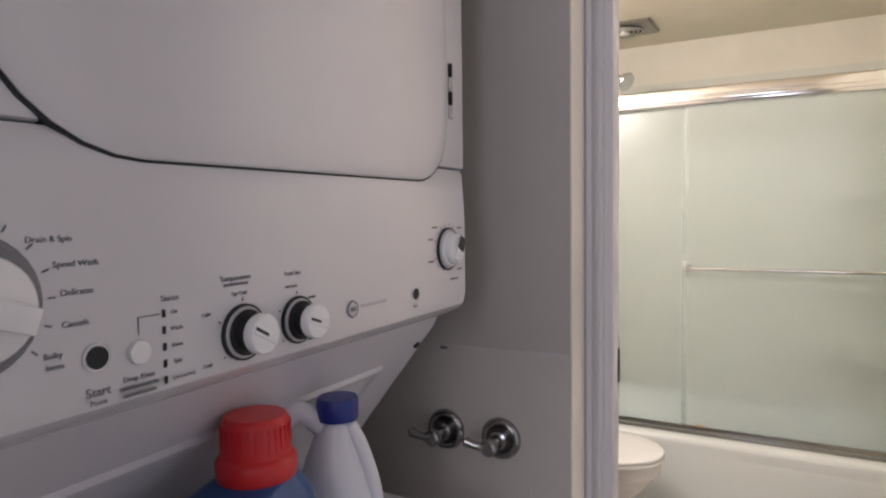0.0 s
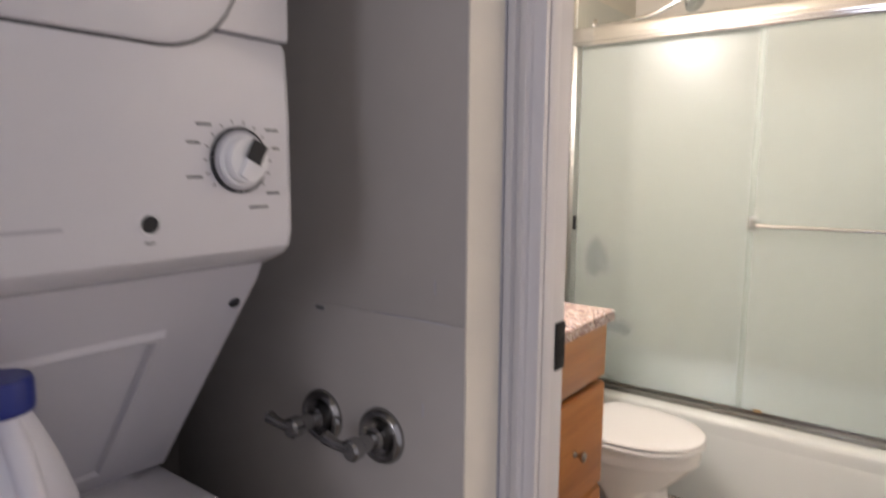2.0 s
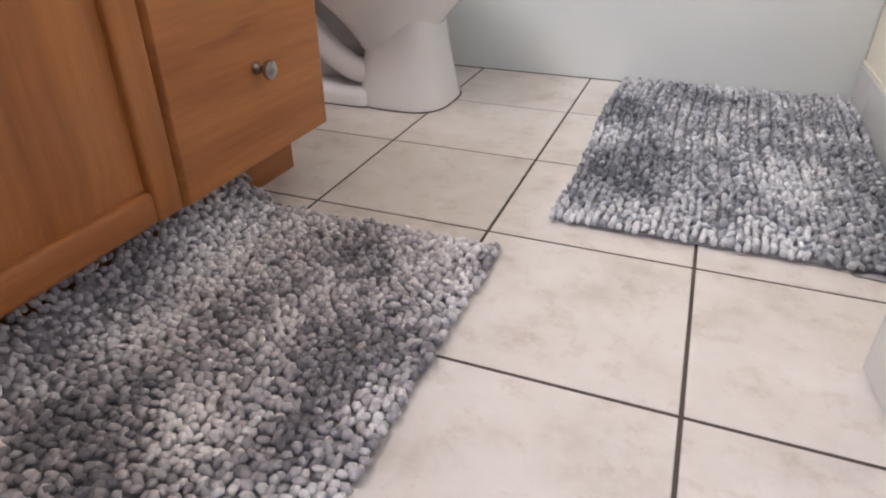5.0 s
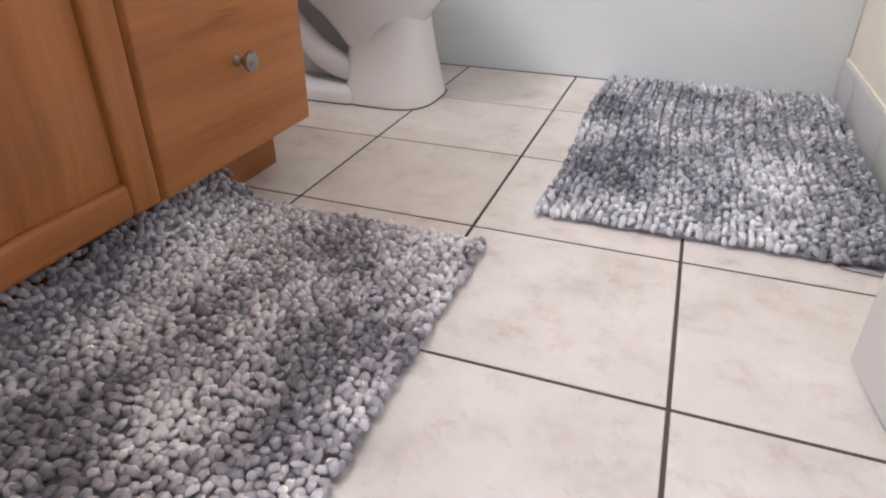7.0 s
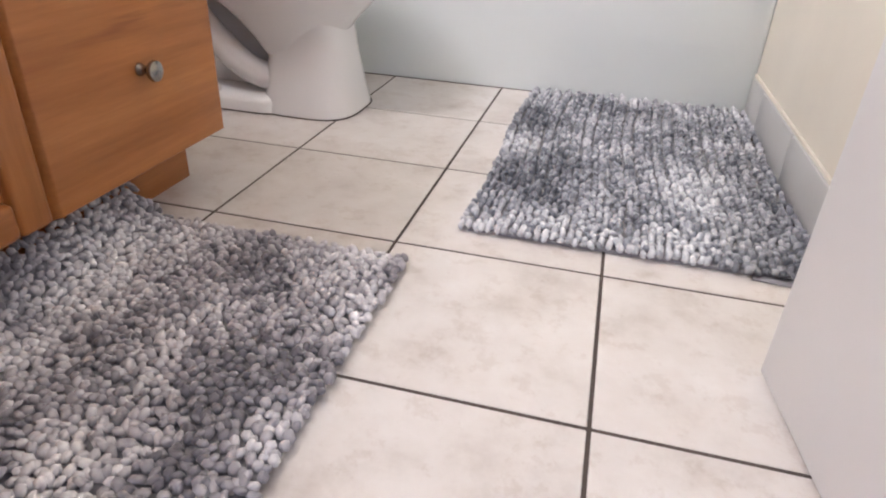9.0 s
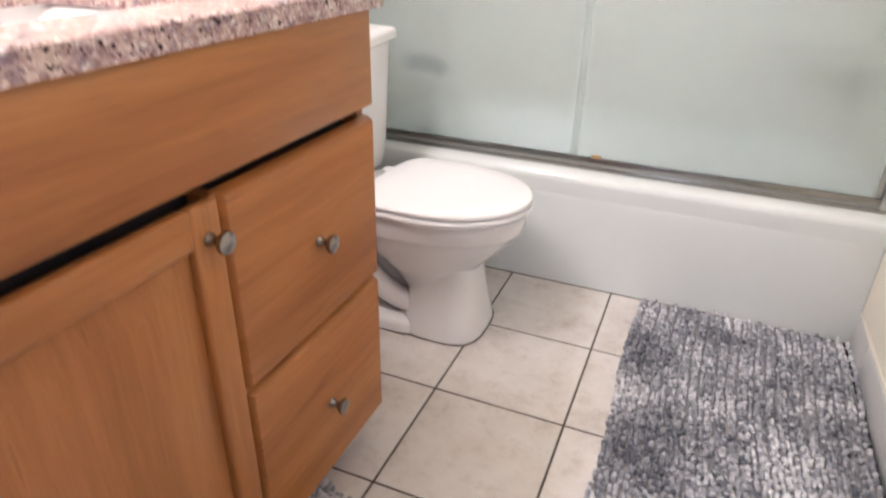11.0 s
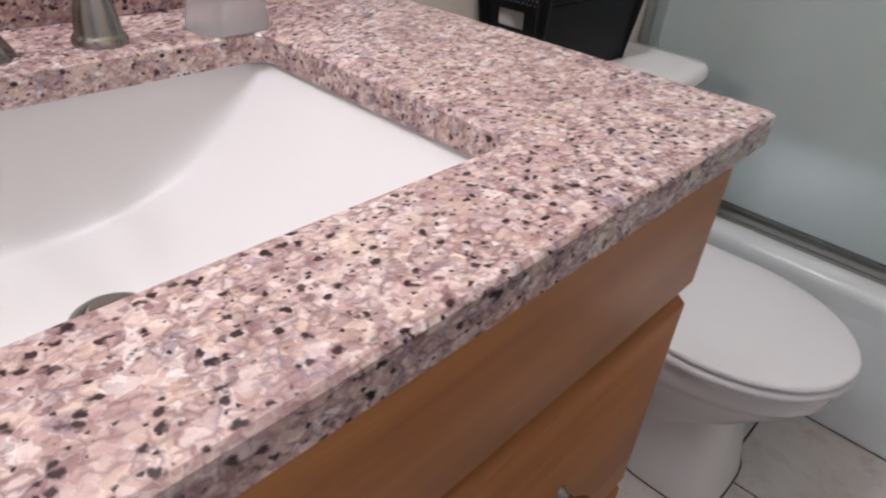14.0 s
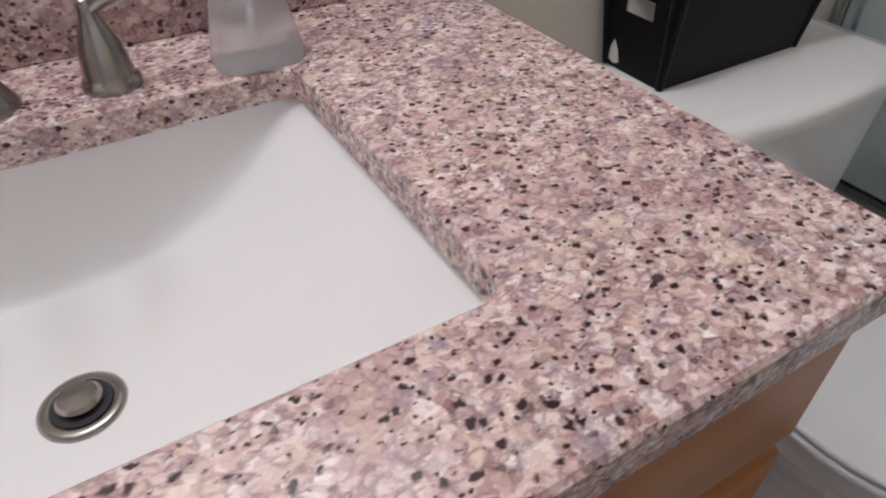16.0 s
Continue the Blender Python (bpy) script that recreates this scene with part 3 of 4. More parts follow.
for s in (-1, 1):
    part("seat_hinge", box(0.155, 0.195, TY + s * 0.075 - 0.02, TY + s * 0.075 + 0.02, 0.352, 0.378, 0.005), KNOBWHITE, wc)
def bowed(ring, x_mid, half, bow):
    return [(x + (bow * max(0.0, 1 - ((y - TY) / half) ** 2) if x > x_mid else 0.0), y, z) for x, y, z in ring]


def tank_ring(hx, hy, z, bow, n=8):
    """A rounded rectangle whose front edge has extra points, so that it can bulge."""
    r, pts = 0.028, rrect(0.008, TY, hx, hy, 0.028, z, n)
    front = [(0.008 + hx, TY - hy + r + (2 * hy - 2 * r) * k / 12, z) for k in range(1, 12)]
    return bowed(pts + front, 0.06, hy, bow)


part("tank", loft([tank_ring(0.088, 0.195, 0.352, 0.010), tank_ring(0.096, 0.205, 0.40, 0.012), tank_ring(0.106, 0.218, 0.690, 0.018)]), PORCELAIN, wc)
part("tank_lid", loft([tank_ring(0.112, 0.228, 0.690, 0.020), tank_ring(0.119, 0.236, 0.696, 0.022), tank_ring(0.119, 0.236, 0.712, 0.022), tank_ring(0.113, 0.230, 0.721, 0.021),
                       tank_ring(0.09, 0.205, 0.724, 0.015)]), PORCELAIN, wc, hard=50)
TANKTOP = 0.7245

# basket with bottles on the tank
bk = thing("storage_basket", "black perforated plastic basket on the toilet tank", "basket")
bx0, bx1, by0, by1, bz, bh = -0.112, 0.006, 1.403, 1.684, TANKTOP, 0.152
flare = 0.012


def basket_wall(p, q, out, cols, rows, gap, solid=0.70):
    """A wall of woven-looking plastic with rhombic holes near its top, from p to q."""
    p, q, out = Vector(p), Vector(q), Vector(out)
    bm = bmesh.new()
    along = q - p
    n = cols

    def pt(u, v, d):
        return p + along * u + Vector((0, 0, bh * v)) + out * (flare * v + d)

    def slab(u0, u1, v0, v1):
        vs = [bm.verts.new(pt(u, v, d)) for d in (0, -0.003) for u, v in ((u0, v0), (u1, v0), (u1, v1), (u0, v1))]
        for idx in ((0, 1, 2, 3), (7, 6, 5, 4), (0, 4, 5, 1), (1, 5, 6, 2), (2, 6, 7, 3), (3, 7, 4, 0)):
            bm.faces.new([vs[i] for i in idx])

    if gap:
        u0, u1, v0, v1 = 0.26, 0.74, 0.55, 0.72
        slab(0, 1, 0, v0), slab(0, u0, v0, v1), slab(u1, 1, v0, v1), slab(0, 1, v1, solid)
    else:
        slab(0, 1, 0, solid)
    h = (0.95 - solid) / rows
    for r in range(rows):
        v0 = solid + r * h
        slab(0, 1, v0 + h * 0.45, v0 + h)
        for c in range(n):
            off = 0.5 if r % 2 else 0.0
            u0 = (c + off) / n
            slab(max(0, u0), min(1, u0 + 0.55 / n), v0, v0 + h * 0.45)
    slab(0, 1, 0.95, 1.0)
    return bm


part("side", basket_wall((bx1, by0, bz), (bx1, by1, bz), (1, 0, 0), 34, 3, False, 0.80), BLACKPLASTIC, bk)
part("side", basket_wall((bx0 + 0.01, by1, bz), (bx0 + 0.01, by0, bz), (-0.4, 0, 0), 22, 3, False), BLACKPLASTIC, bk)
part("end", basket_wall((bx0 + 0.01, by0, bz), (bx1, by0, bz), (0, -1, 0), 14, 3, True, 0.80), BLACKPLASTIC, bk)
part("end", basket_wall((bx1, by1, bz), (bx0 + 0.01, by1, bz), (0, 1, 0), 10, 3, False), BLACKPLASTIC, bk)
for px, py, ox, oy in ((bx1, by0, 1, -1), (bx1, by1, 1, 1), (bx0 + 0.01, by0, -0.4, -1), (bx0 + 0.01, by1, -0.4, 1)):
    part("corner_post", tube([(px - 0.002 * ox, py - 0.002 * oy, bz), (px + flare * ox * 0.9, py + flare * oy * 0.9, bz + bh)], [0.005, 0.0115], 12), BLACKPLASTIC, bk)
part("bottom", box(bx0 + 0.01, bx1, by0, by1, bz, bz + 0.004), BLACKPLASTIC, bk)


def bottle(name, label, x, y, z, profile, mat, parts=(), turn=0, squash=1.0, tall=1.0):
    b = thing(name, label, "bottle")
    b.matrix_world = pose(x, y, z, 0, 0, turn) @ Matrix.Diagonal((1, 1, tall, 1))
    sq = Matrix.Diagonal((squash, 1, 1, 1))
    part("body", moved(lathe(profile), sq), mat, b, hard=40)
    for nm, prof, pm, lab in parts:
        part(nm, moved(lathe(prof), sq if nm == "label" else Matrix()), pm, b, lab, 40)
    return b


FZ = TANKTOP + 0.0045
lo = bottle("lotion_bottle", "off-white lotion bottle with a brown cap", -0.070, 1.440, FZ, [(0, 0), (0.042, 0), (0.046, 0.006), (0.046, 0.176), (0.043, 0.186), (0.034, 0.191), (0.017, 0.193), (0, 0.193)], LOTION,
            [("cap", [(0, 0.193), (0.0155, 0.193), (0.0155, 0.228), (0.014, 0.230), (0, 0.230)], BROWNCAP, "brown cap")], -38, 0.62, 1.06)
part("emblem", moved(lathe([(0, 0), (0.009, 0), (0.009, 0.0008), (0, 0.0008)], 20), pose(0.0285, 0.012, 0.150, 0, 90) @ Matrix.Diagonal((1.7, 1, 1, 1))), INK, lo, "dark printed emblem")
part("print_patch", moved(box(-0.006, 0.006, -0.009, 0.009, 0, 0.0008), pose(0.0290, 0.004, 0.118, 0, 90)), ORANGELABEL, lo, "orange printed patch")
bottle("air_freshener", "white spray can with a yellow band", -0.070, 1.535, FZ, [(0, 0), (0.027, 0), (0.028, 0.01), (0.028, 0.155), (0.026, 0.16), (0, 0.16)], BLEACH,
       [("label", [(0.0283, 0.06), (0.0288, 0.06), (0.0288, 0.148), (0.0283, 0.148)], BLUECAP, "dark blue label"),
        ("band", [(0.0284, 0.148), (0.0289, 0.148), (0.0289, 0.163), (0.0284, 0.163)], YELLOW, "yellow band"),
        ("spray_cap", [(0, 0.160), (0.0282, 0.163), (0.0285, 0.180), (0.026, 0.202), (0.019, 0.219), (0.010, 0.228), (0, 0.230)], KNOBWHITE, "white spray cap")], 0, 1.0, 1.06)
for x, y in ((-0.022, 1.434), (-0.032, 1.487)):
    b = bottle("small_bottle", "small white bottle with a blue cap", x, y, FZ, [(0, 0), (0.022, 0), (0.024, 0.02), (0.0255, 0.135), (0.0235, 0.150), (0.016, 0.158), (0, 0.158)], BLEACH,
               [("cap", [(0, 0.158), (0.018, 0.158), (0.0195, 0.162), (0.0195, 0.180), (0.014, 0.187), (0, 0.187)], BLUECAP, "blue cap")])
    tagged(b, group="small bottles in the basket")
cl = bottle("clear_bottle", "flat clear bottle with a brown oval label", -0.055, 1.600, FZ, [(0, 0), (0.026, 0), (0.027, 0.02), (0.027, 0.14), (0.022, 0.168), (0.012, 0.184), (0, 0.187)], CLOUDY, (), -48, 0.5)
part("label", moved(lathe([(0, 0), (0.012, 0), (0.012, 0.001), (0, 0.001)]), pose(0.0138, 0.0, 0.142, 0, 90) @ Matrix.Diagonal((1.3, 1, 1, 1))), BROWNLABEL, cl, "brown oval label")

# ---------------------------------------------------------------- vanity
VY0, VY1, VX = 0.208, 1.113, 0.434
van = thing("vanity_cabinet", "honey maple bathroom vanity with a door and drawers", "cabinet")
part("carcass", join(box(WX + 0.002, 0.414, VY0, VY0 + 0.018, 0.092, 0.854), box(WX + 0.002, 0.414, VY1 - 0.018, VY1, 0.092, 0.854), box(WX + 0.002, 0.414, VY0 + 0.018, VY1 - 0.018, 0.092, 0.11),
                     box(0.395, 0.424, 0.735, 0.756, 0.098, 0.688)), WOOD_V, van)
# black sheet stands in for the shade behind the cabinet fronts
part("inner_shade", box(0.38, 0.390, VY0 + 0.02, VY1 - 0.02, 0.112, 0.85), DARKGAP, van)
part("toe_kick", box(WX + 0.002, 0.352, VY0, VY1 - 0.002, 0.0, 0.092), WOOD_H, van)
part("false_front", box(0.4145, VX, VY0 + 0.003, VY1, 0.709, 0.853, 0.003), WOOD_H, van, "plain top panel")


def cabinet_knob(y, z, parent):
    part("knob", moved(lathe([(0, 0), (0.009, 0), (0.0085, 0.003), (0.0055, 0.007), (0.0055, 0.013), (0.012, 0.019), (0.0145, 0.023), (0.0135, 0.027), (0.008, 0.029), (0, 0.0295)], 24),
                       pose(VX, y, z, 0, 90)), NICKEL, parent, "brushed nickel knob", 50)


for z0, z1, kz in ((0.402, 0.690, 0.545), (0.095, 0.392, 0.236)):
    rings = [[(x, 0.7495 + i, z0 + i * 0.5), (x, VY1 - i * 0.3, z0 + i * 0.5), (x, VY1 - i * 0.3, z1 - i), (x, 0.7495 + i, z1 - i)] for x, i in ((0.4145, 0.0), (0.4225, 0.0), (0.4325, 0.0055), (VX, 0.008))]
    d = part("drawer", loft(rings), WOOD_H, van, "maple slab drawer front with a chamfered edge")
    cabinet_knob(0.935, kz, d)
dr = part("door", loft([[(x, 0.262 + i, 0.140 + i), (x, 0.7035 - i, 0.140 + i), (x, 0.7035 - i, 0.640 - i), (x, 0.262 + i, 0.640 - i)] for x, i in ((0.4150, 0.0), (0.4220, 0.003), (0.4225, 0.014), (0.4290, 0.050))]),
          WOOD_V, van, "framed maple door with a raised panel")
part("stile", box(0.4145, VX, 0.698, 0.744, 0.098, 0.688, 0.006, 3), WOOD_V, dr)
part("stile", box(0.4145, VX, VY0 + 0.022, 0.268, 0.098, 0.688, 0.006, 3), WOOD_V, dr)
part("rail", box(0.4147, VX - 0.0004, 0.266, 0.700, 0.098, 0.143, 0.008, 3), WOOD_H, dr)
part("rail", box(0.4147, VX - 0.0004, 0.266, 0.700, 0.638, 0.688, 0.006, 3), WOOD_H, dr)
cabinet_knob(0.720, 0.645, dr)

ct = thing("countertop", "pink speckled granite vanity top with a backsplash", "countertop")
sx0, sx1, sy0, sy1 = 0.018, 0.343, 0.430, 0.909
mx, my, hx, hy = (WX + 0.001 + 0.446) / 2, (0.2085 + 1.138) / 2, (0.446 - WX - 0.001) / 2, (1.138 - 0.2085) / 2
ix, iy, jx, jy = (sx0 + sx1) / 2, (sy0 + sy1) / 2, (sx1 - sx0) / 2, (sy1 - sy0) / 2
ring = [rrect(mx, my, hx, hy, 0.004, 0.8552), rrect(mx, my, hx, hy, 0.004, 0.881), rrect(mx, my, hx - 0.003, hy - 0.003, 0.004, 0.884),
        rrect(ix, iy, jx + 0.003, jy + 0.003, 0.018, 0.884), rrect(ix, iy, jx, jy, 0.016, 0.881), rrect(ix, iy, jx, jy, 0.016, 0.8552)]
part("slab", loft(ring + [ring[0]], False, False), GRANITE, ct)
part("backsplash", box(WX + 0.001, WX + 0.021, 0.2085, 1.131, 0.8842, 0.962, 0.002), GRANITE, ct)

sink = thing("sink", "white rectangular undermount basin", "sink")
bm = bmesh.new()
nx, ny, grid = 56, 48, []
for i in range(nx + 1):
    row = []
    for j in range(ny + 1):
        u, v = 2 * i / nx - 1, 2 * j / ny - 1
        u = math.copysign(1 - (1 - abs(u)) ** 1.8, u)
        depth = 0.116 * (1 - abs(v) ** 2.3) + 0.004 * (1 - abs(v) ** 6)
        z = 0.8548 - depth * (1 - abs(u) ** 30)
        row.append(bm.verts.new((ix + u * (jx + 0.006), iy + v * (jy + 0.006), z)))
    grid.append(row)
for i in range(nx):
    for j in range(ny):
        bm.faces.new((grid[i][j], grid[i + 1][j], grid[i + 1][j + 1], grid[i][j + 1]))
part("basin", bm, BASIN, sink, hard=80)
dz = 0.8548 - 0.1200
dn = part("drain", moved(lathe([(0.0, 0.002), (0.019, 0.002), (0.021, 0.004), (0.027, 0.004), (0.0305, 0.002), (0.031, 0.0), (0, 0.0)], 32), pose(0.162, 0.671, dz)), NICKEL, sink, "brushed nickel pop-up drain", 50)
part("gap", moved(lathe([(0, 0.0042), (0.0215, 0.0042), (0.0215, 0.0048), (0, 0.0048)], 32), pose(0.162, 0.671, dz)), DARKGAP, dn)
part("stopper", moved(lathe([(0, 0.005), (0.0145, 0.005), (0.016, 0.010), (0.0135, 0.013), (0, 0.014)], 32), pose(0.162, 0.671, dz)), NICKEL, dn)

CT = 0.8842
fc = thing("faucet", "brushed nickel widespread faucet with two lever handles", "faucet")
flare_prof = [(0, 0), (0.0282, 0), (0.0282, 0.003), (0.0255, 0.008), (0.0205, 0.017), (0.0165, 0.030), (0.0140, 0.050), (0.0130, 0.075), (0, 0.075)]
part("spout_base", moved(lathe(flare_prof, 32), pose(-0.030, 0.675, CT)), NICKEL, fc, hard=60)
part("spout", tube(curve_points([(-0.030, 0.675, CT + 0.07), (-0.030, 0.675, CT + 0.105), (-0.012, 0.675, CT + 0.140), (0.030, 0.677, CT + 0.150), (0.070, 0.679, CT + 0.130), (0.092, 0.680, CT + 0.098)]),
                   [0.013] * 20 + [0.0128] * 21, 20), NICKEL, fc)
for y, s in ((0.770, 1), (0.580, -1)):
    h = part("handle", moved(lathe([(0, 0), (0.0235, 0), (0.0238, 0.004), (0.0218, 0.008), (0.0205, 0.0088), (0.0200, 0.011), (0.0185, 0.022), (0.0155, 0.035), (0.0110, 0.048), (0.0075, 0.057), (0.0062, 0.063), (0.0068, 0.067), (0.004, 0.071), (0, 0.0715)], 32), pose(-0.022, y, CT)), NICKEL, fc, hard=60)
    part("lever", tube(curve_points([(-0.022, y, CT + 0.060), (-0.018, y + s * 0.014, CT + 0.070), (-0.010, y + s * 0.034, CT + 0.080), (-0.004, y + s * 0.05, CT + 0.082)]),
                       [0.0045, 0.0048, 0.0052, 0.0056, 0.006, 0.0064, 0.0068, 0.0072, 0.0076, 0.008, 0.0084, 0.0086, 0.0088, 0.009, 0.009, 0.009, 0.0088, 0.0086, 0.0082, 0.0078, 0.007,
                        0.006, 0.005, 0.0035, 0.0015]), NICKEL, h)

soap = thing("soap_dispenser", "frosted clear foaming soap bottle with a pump", "soap dispenser")
soap.matrix_world = pose(-0.010, 0.889, CT) @ Matrix.Diagonal((0.93, 0.87, 0.935, 1))
part("bottle", loft([rrect(0, 0, 0.030, 0.044, 0.022, 0.0), rrect(0, 0, 0.031, 0.045, 0.024, 0.006), rrect(0, 0, 0.027, 0.036, 0.022, 0.05), rrect(0, 0, 0.023, 0.028, 0.02, 0.10),
                     rrect(0, 0, 0.021, 0.024, 0.02, 0.125), rrect(0, 0, 0.018, 0.019, 0.017, 0.130)]), CLEAR, soap, hard=50)
part("collar", lathe([(0, 0.130), (0.021, 0.130), (0.022, 0.134), (0.021, 0.146), (0.012, 0.152), (0, 0.152)]), KNOBWHITE, soap, "white collar")
part("dip_tube", tube([(0, 0, 0.012), (0, 0, 0.130)], 0.004, 10), KNOBWHITE, soap)
part("pump", join(lathe([(0, 0.150), (0.009, 0.150), (0.009, 0.162), (0.0135, 0.17), (0.0155, 0.188), (0.0145, 0.194), (0, 0.196)]),
                  moved(box(0.0, 0.026, -0.008, 0.008, 0.180, 0.192, 0.003), pose(0, 0, 0, 0, 0, -32))), KNOBWHITE, soap, "white pump head")

puck = thing("puck_light", "round white plastic puck light leaning on the backsplash", "light")
puck.matrix_world = pose(-0.075, 1.106, CT + 0.0005, 0, 0, -12) @ pose(0, 0, 0.0405, 0, 78, 0)
part("ring", lathe([(0, -0.012), (0.036, -0.012), (0.041, -0.008), (0.0415, 0.0), (0.038, 0.007), (0.028, 0.010), (0.026, 0.006), (0, 0.006)], 36), KNOBWHITE, puck, hard=50)
part("groove", lathe([(0.0268, 0.0098), (0.0285, 0.0112), (0.0312, 0.0095), (0.029, 0.0090)], 36), APPLIANCE_GREY, puck)
part("lens", lathe([(0, 0.0065), (0.0235, 0.0065), (0.022, 0.010), (0.012, 0.012), (0, 0.0125)], 36), ACRYLIC, puck, "clear dimpled lens")

# ---------------------------------------------------------------- laundry closet
FX, Y0, Y1 = 0.60, -0.760, -0.080
wd = thing("laundry_center", "white stacked washer and dryer in a hall closet", "washer dryer")
part("dryer_body", box(-0.08, FX - 0.0045, Y0, Y1, 1.372, 2.05, 0.005), APPLIANCE, wd)
prof = [(0.30, 1.370), (FX - 0.007, 1.370), (FX - 0.004, 1.364), (FX - 0.0015, 1.335), (FX, 1.300), (FX, 1.200), (FX - 0.004, 1.186), (FX - 0.012, 1.178), (0.555, 1.165), (0.30, 1.165)]
ends = [(0.0, 0.013), (0.0015, 0.0075), (0.005, 0.003), (0.011, 0.0)]
steps = [(Y0 + a, b) for a, b in ends] + [(Y1 - a, b) for a, b in ends[::-1]]
part("console", loft([[(x - (b if x > 0.5 else 0), y, z) for x, z in prof] for y, b in steps]), APPLIANCE, wd, hard=25)
slope = [(-0.08, 1.1645), (0.552, 1.1645), (0.545, 1.150), (0.345, 0.892), (-0.08, 0.892)]
part("lower_panel", prism(slope, "y", Y0 + 0.01, Y1 - 0.006), PANELWHITE, wd, "sloping grey panel under the console")
d = Vector((0.20, 0, 0.258)).normalized()
nrm = Vector((0.258, 0, -0.20)).normalized()


def on_slope(u, y, lift):
    p = Vector((0.345, y, 0.892)) + d * u + nrm * lift
    return (p.x, p.y, p.z)


for y0, y1, u0, u1 in ((Y0 + 0.08, Y1 - 0.085, 0.03, 0.27),):
    rim = [[on_slope(u, y, l) for u, y in ((u0 + i, y0 + i), (u0 + i, y1 - i), (u1 - i, y1 - i), (u1 - i, y0 + i))] for i, l in ((0, 0), (0.004, 0.005), (0.010, 0.005), (0.014, 0.0005))]
    part("recess_frame", loft(rim, False, False), PANELWHITE, wd)
part("screw", moved(lathe([(0, 0), (0.006, 0), (0.005, 0.003), (0, 0.003)], 14), Matrix.Translation(on_slope(0.292, Y1 - 0.02, 0.0)) @ nrm.to_track_quat("Z", "Y").to_matrix().to_4x4()), DARKGAP, wd)
part("washer_body", box(-0.08, 0.622, Y0, Y1, 0.02, 0.886, 0.012), APPLIANCE, wd)
part("washer_lid", box(0.05, 0.616, Y0 + 0.05, Y1 - 0.05, 0.8865, 0.893, 0.003), APPLIANCE, wd)


def door_outline(i, n=8):
    y0, y1, z0, z1, r, rl = -0.699 + i, -0.137 - i, 1.353 + i, 1.96 - i, 0.075 - i * 0.5, 0.115 - i * 0.5
    pts = []
    for cyy, czz, r, a0 in ((y1 - r, z1 - r, r, 0), (y0 + rl, z1 - rl, rl, 90), (y0 + rl, z0 + rl, rl, 180), (y1 - r, z0 + r, r, 270)):
        for k in range(n + 1):
            a = radians(a0 + 90 * k / n)
            pts.append((cyy + r * math.cos(a), czz + r * math.sin(a)))
    return pts


def door_ring(x, i):
    return [(x, y, z) for y, z in door_outline(i)]


# raised dark ring paints in the shaded seam round the dryer door
part("door_gap_shade", loft([door_ring(FX - 0.014, -0.0022), door_ring(FX - 0.0025, -0.0022), door_ring(FX - 0.0025, 0.004)]), DARKGAP, wd, "dark ring for the shaded gap round the dryer door")
dd = part("dryer_door", loft([door_ring(FX - 0.010, 0.0), door_ring(FX - 0.001, 0.0), door_ring(FX + 0.0008, 0.003), door_ring(FX + 0.002, 0.02), door_ring(FX + 0.007, 0.15)]), APPLIANCE, wd, "glossy white dryer door", 60)
for k in range(4):
    part("hinge_knuckle", moved(lathe([(0, 0), (0.0038, 0), (0.0038, 0.017), (0, 0.017)], 12), pose(FX - 0.004, -0.122, 1.437 + k * 0.0185)), BLACKMETAL if k % 2 else NICKEL, dd)

FACE = Matrix(((0, 0, 1, 0), (1, 0, 0, 0), (0, 1, 0, 0), (0, 0, 0, 1)))   # text plane turned to face +x


def on_console(y, z, lift=0.0004):
    return Matrix.Translation((FX + lift, y, z)) @ FACE


def dial(y, z, r, turn, dark, grip=0.003, wide=0.06, tall=0.024):
    k = part("knob_ring", moved(lathe([(0, 0), (r * 1.20, 0), (r * 1.20, 0.0025), (r * 1.1, 0.003), (0, 0.003)], 32), on_console(y, z)), DARKGAP if dark else DIALGREY, wd, "dial ring")
    part("skirt", moved(lathe([(0, 0.003), (r * 1.10, 0.003), (r * 1.05, 0.0045), (0, 0.005)], 32), on_console(y, z)), APPLIANCE_GREY if dark else DIALGREY, k)
    # taller knobs get a black stem that paints in their crescent shadow
    part("recess", moved(lathe([(0, 0.005), (r * 0.98, 0.005), (r * 0.94, 0.0075), (r * 0.76, 0.008), (r * 0.72, tall - 0.010), (0, tall - 0.010)], 32), on_console(y, z)), DARKGAP if tall > 0.025 else KNOBWHITE if dark else DIALGREY, k, "stem under the knob")
    part("knob", moved(lathe([(0, tall - 0.010), (r * 0.80, tall - 0.010), (r * 0.86, tall - 0.008), (r * 0.84, tall - 0.002), (r * 0.79, tall - 0.0004), (0, tall)], 32), on_console(y, z)), KNOBWHITE, k, "white control knob", 50)
    m = on_console(y, z) @ pose(0, 0, 0, 0, 0, turn)
    part("grip", moved(box(-r * 0.22, r * 0.22, -r * 0.72, r * 0.72, tall - 0.002, tall - 0.002 + grip, 0.0015), m), KNOBWHITE, k)
    part("pointer", moved(box(-r * wide, r * wide, -r * 0.05, r * 0.70, tall - 0.002 + grip, tall - 0.0014 + grip), m), DARKGAP, k)
    for a in range(-130, 131, 20 if r > 0.0225 else 65):
        pt = Matrix.Translation((FX + 0.0003, y, z)) @ FACE @ pose(0, 0, 0, 0, 0, a)
        part("tick", moved(box(-0.0006, 0.0006, r * 1.32, r * 1.45, 0, 0.0003), pt), INK, k)


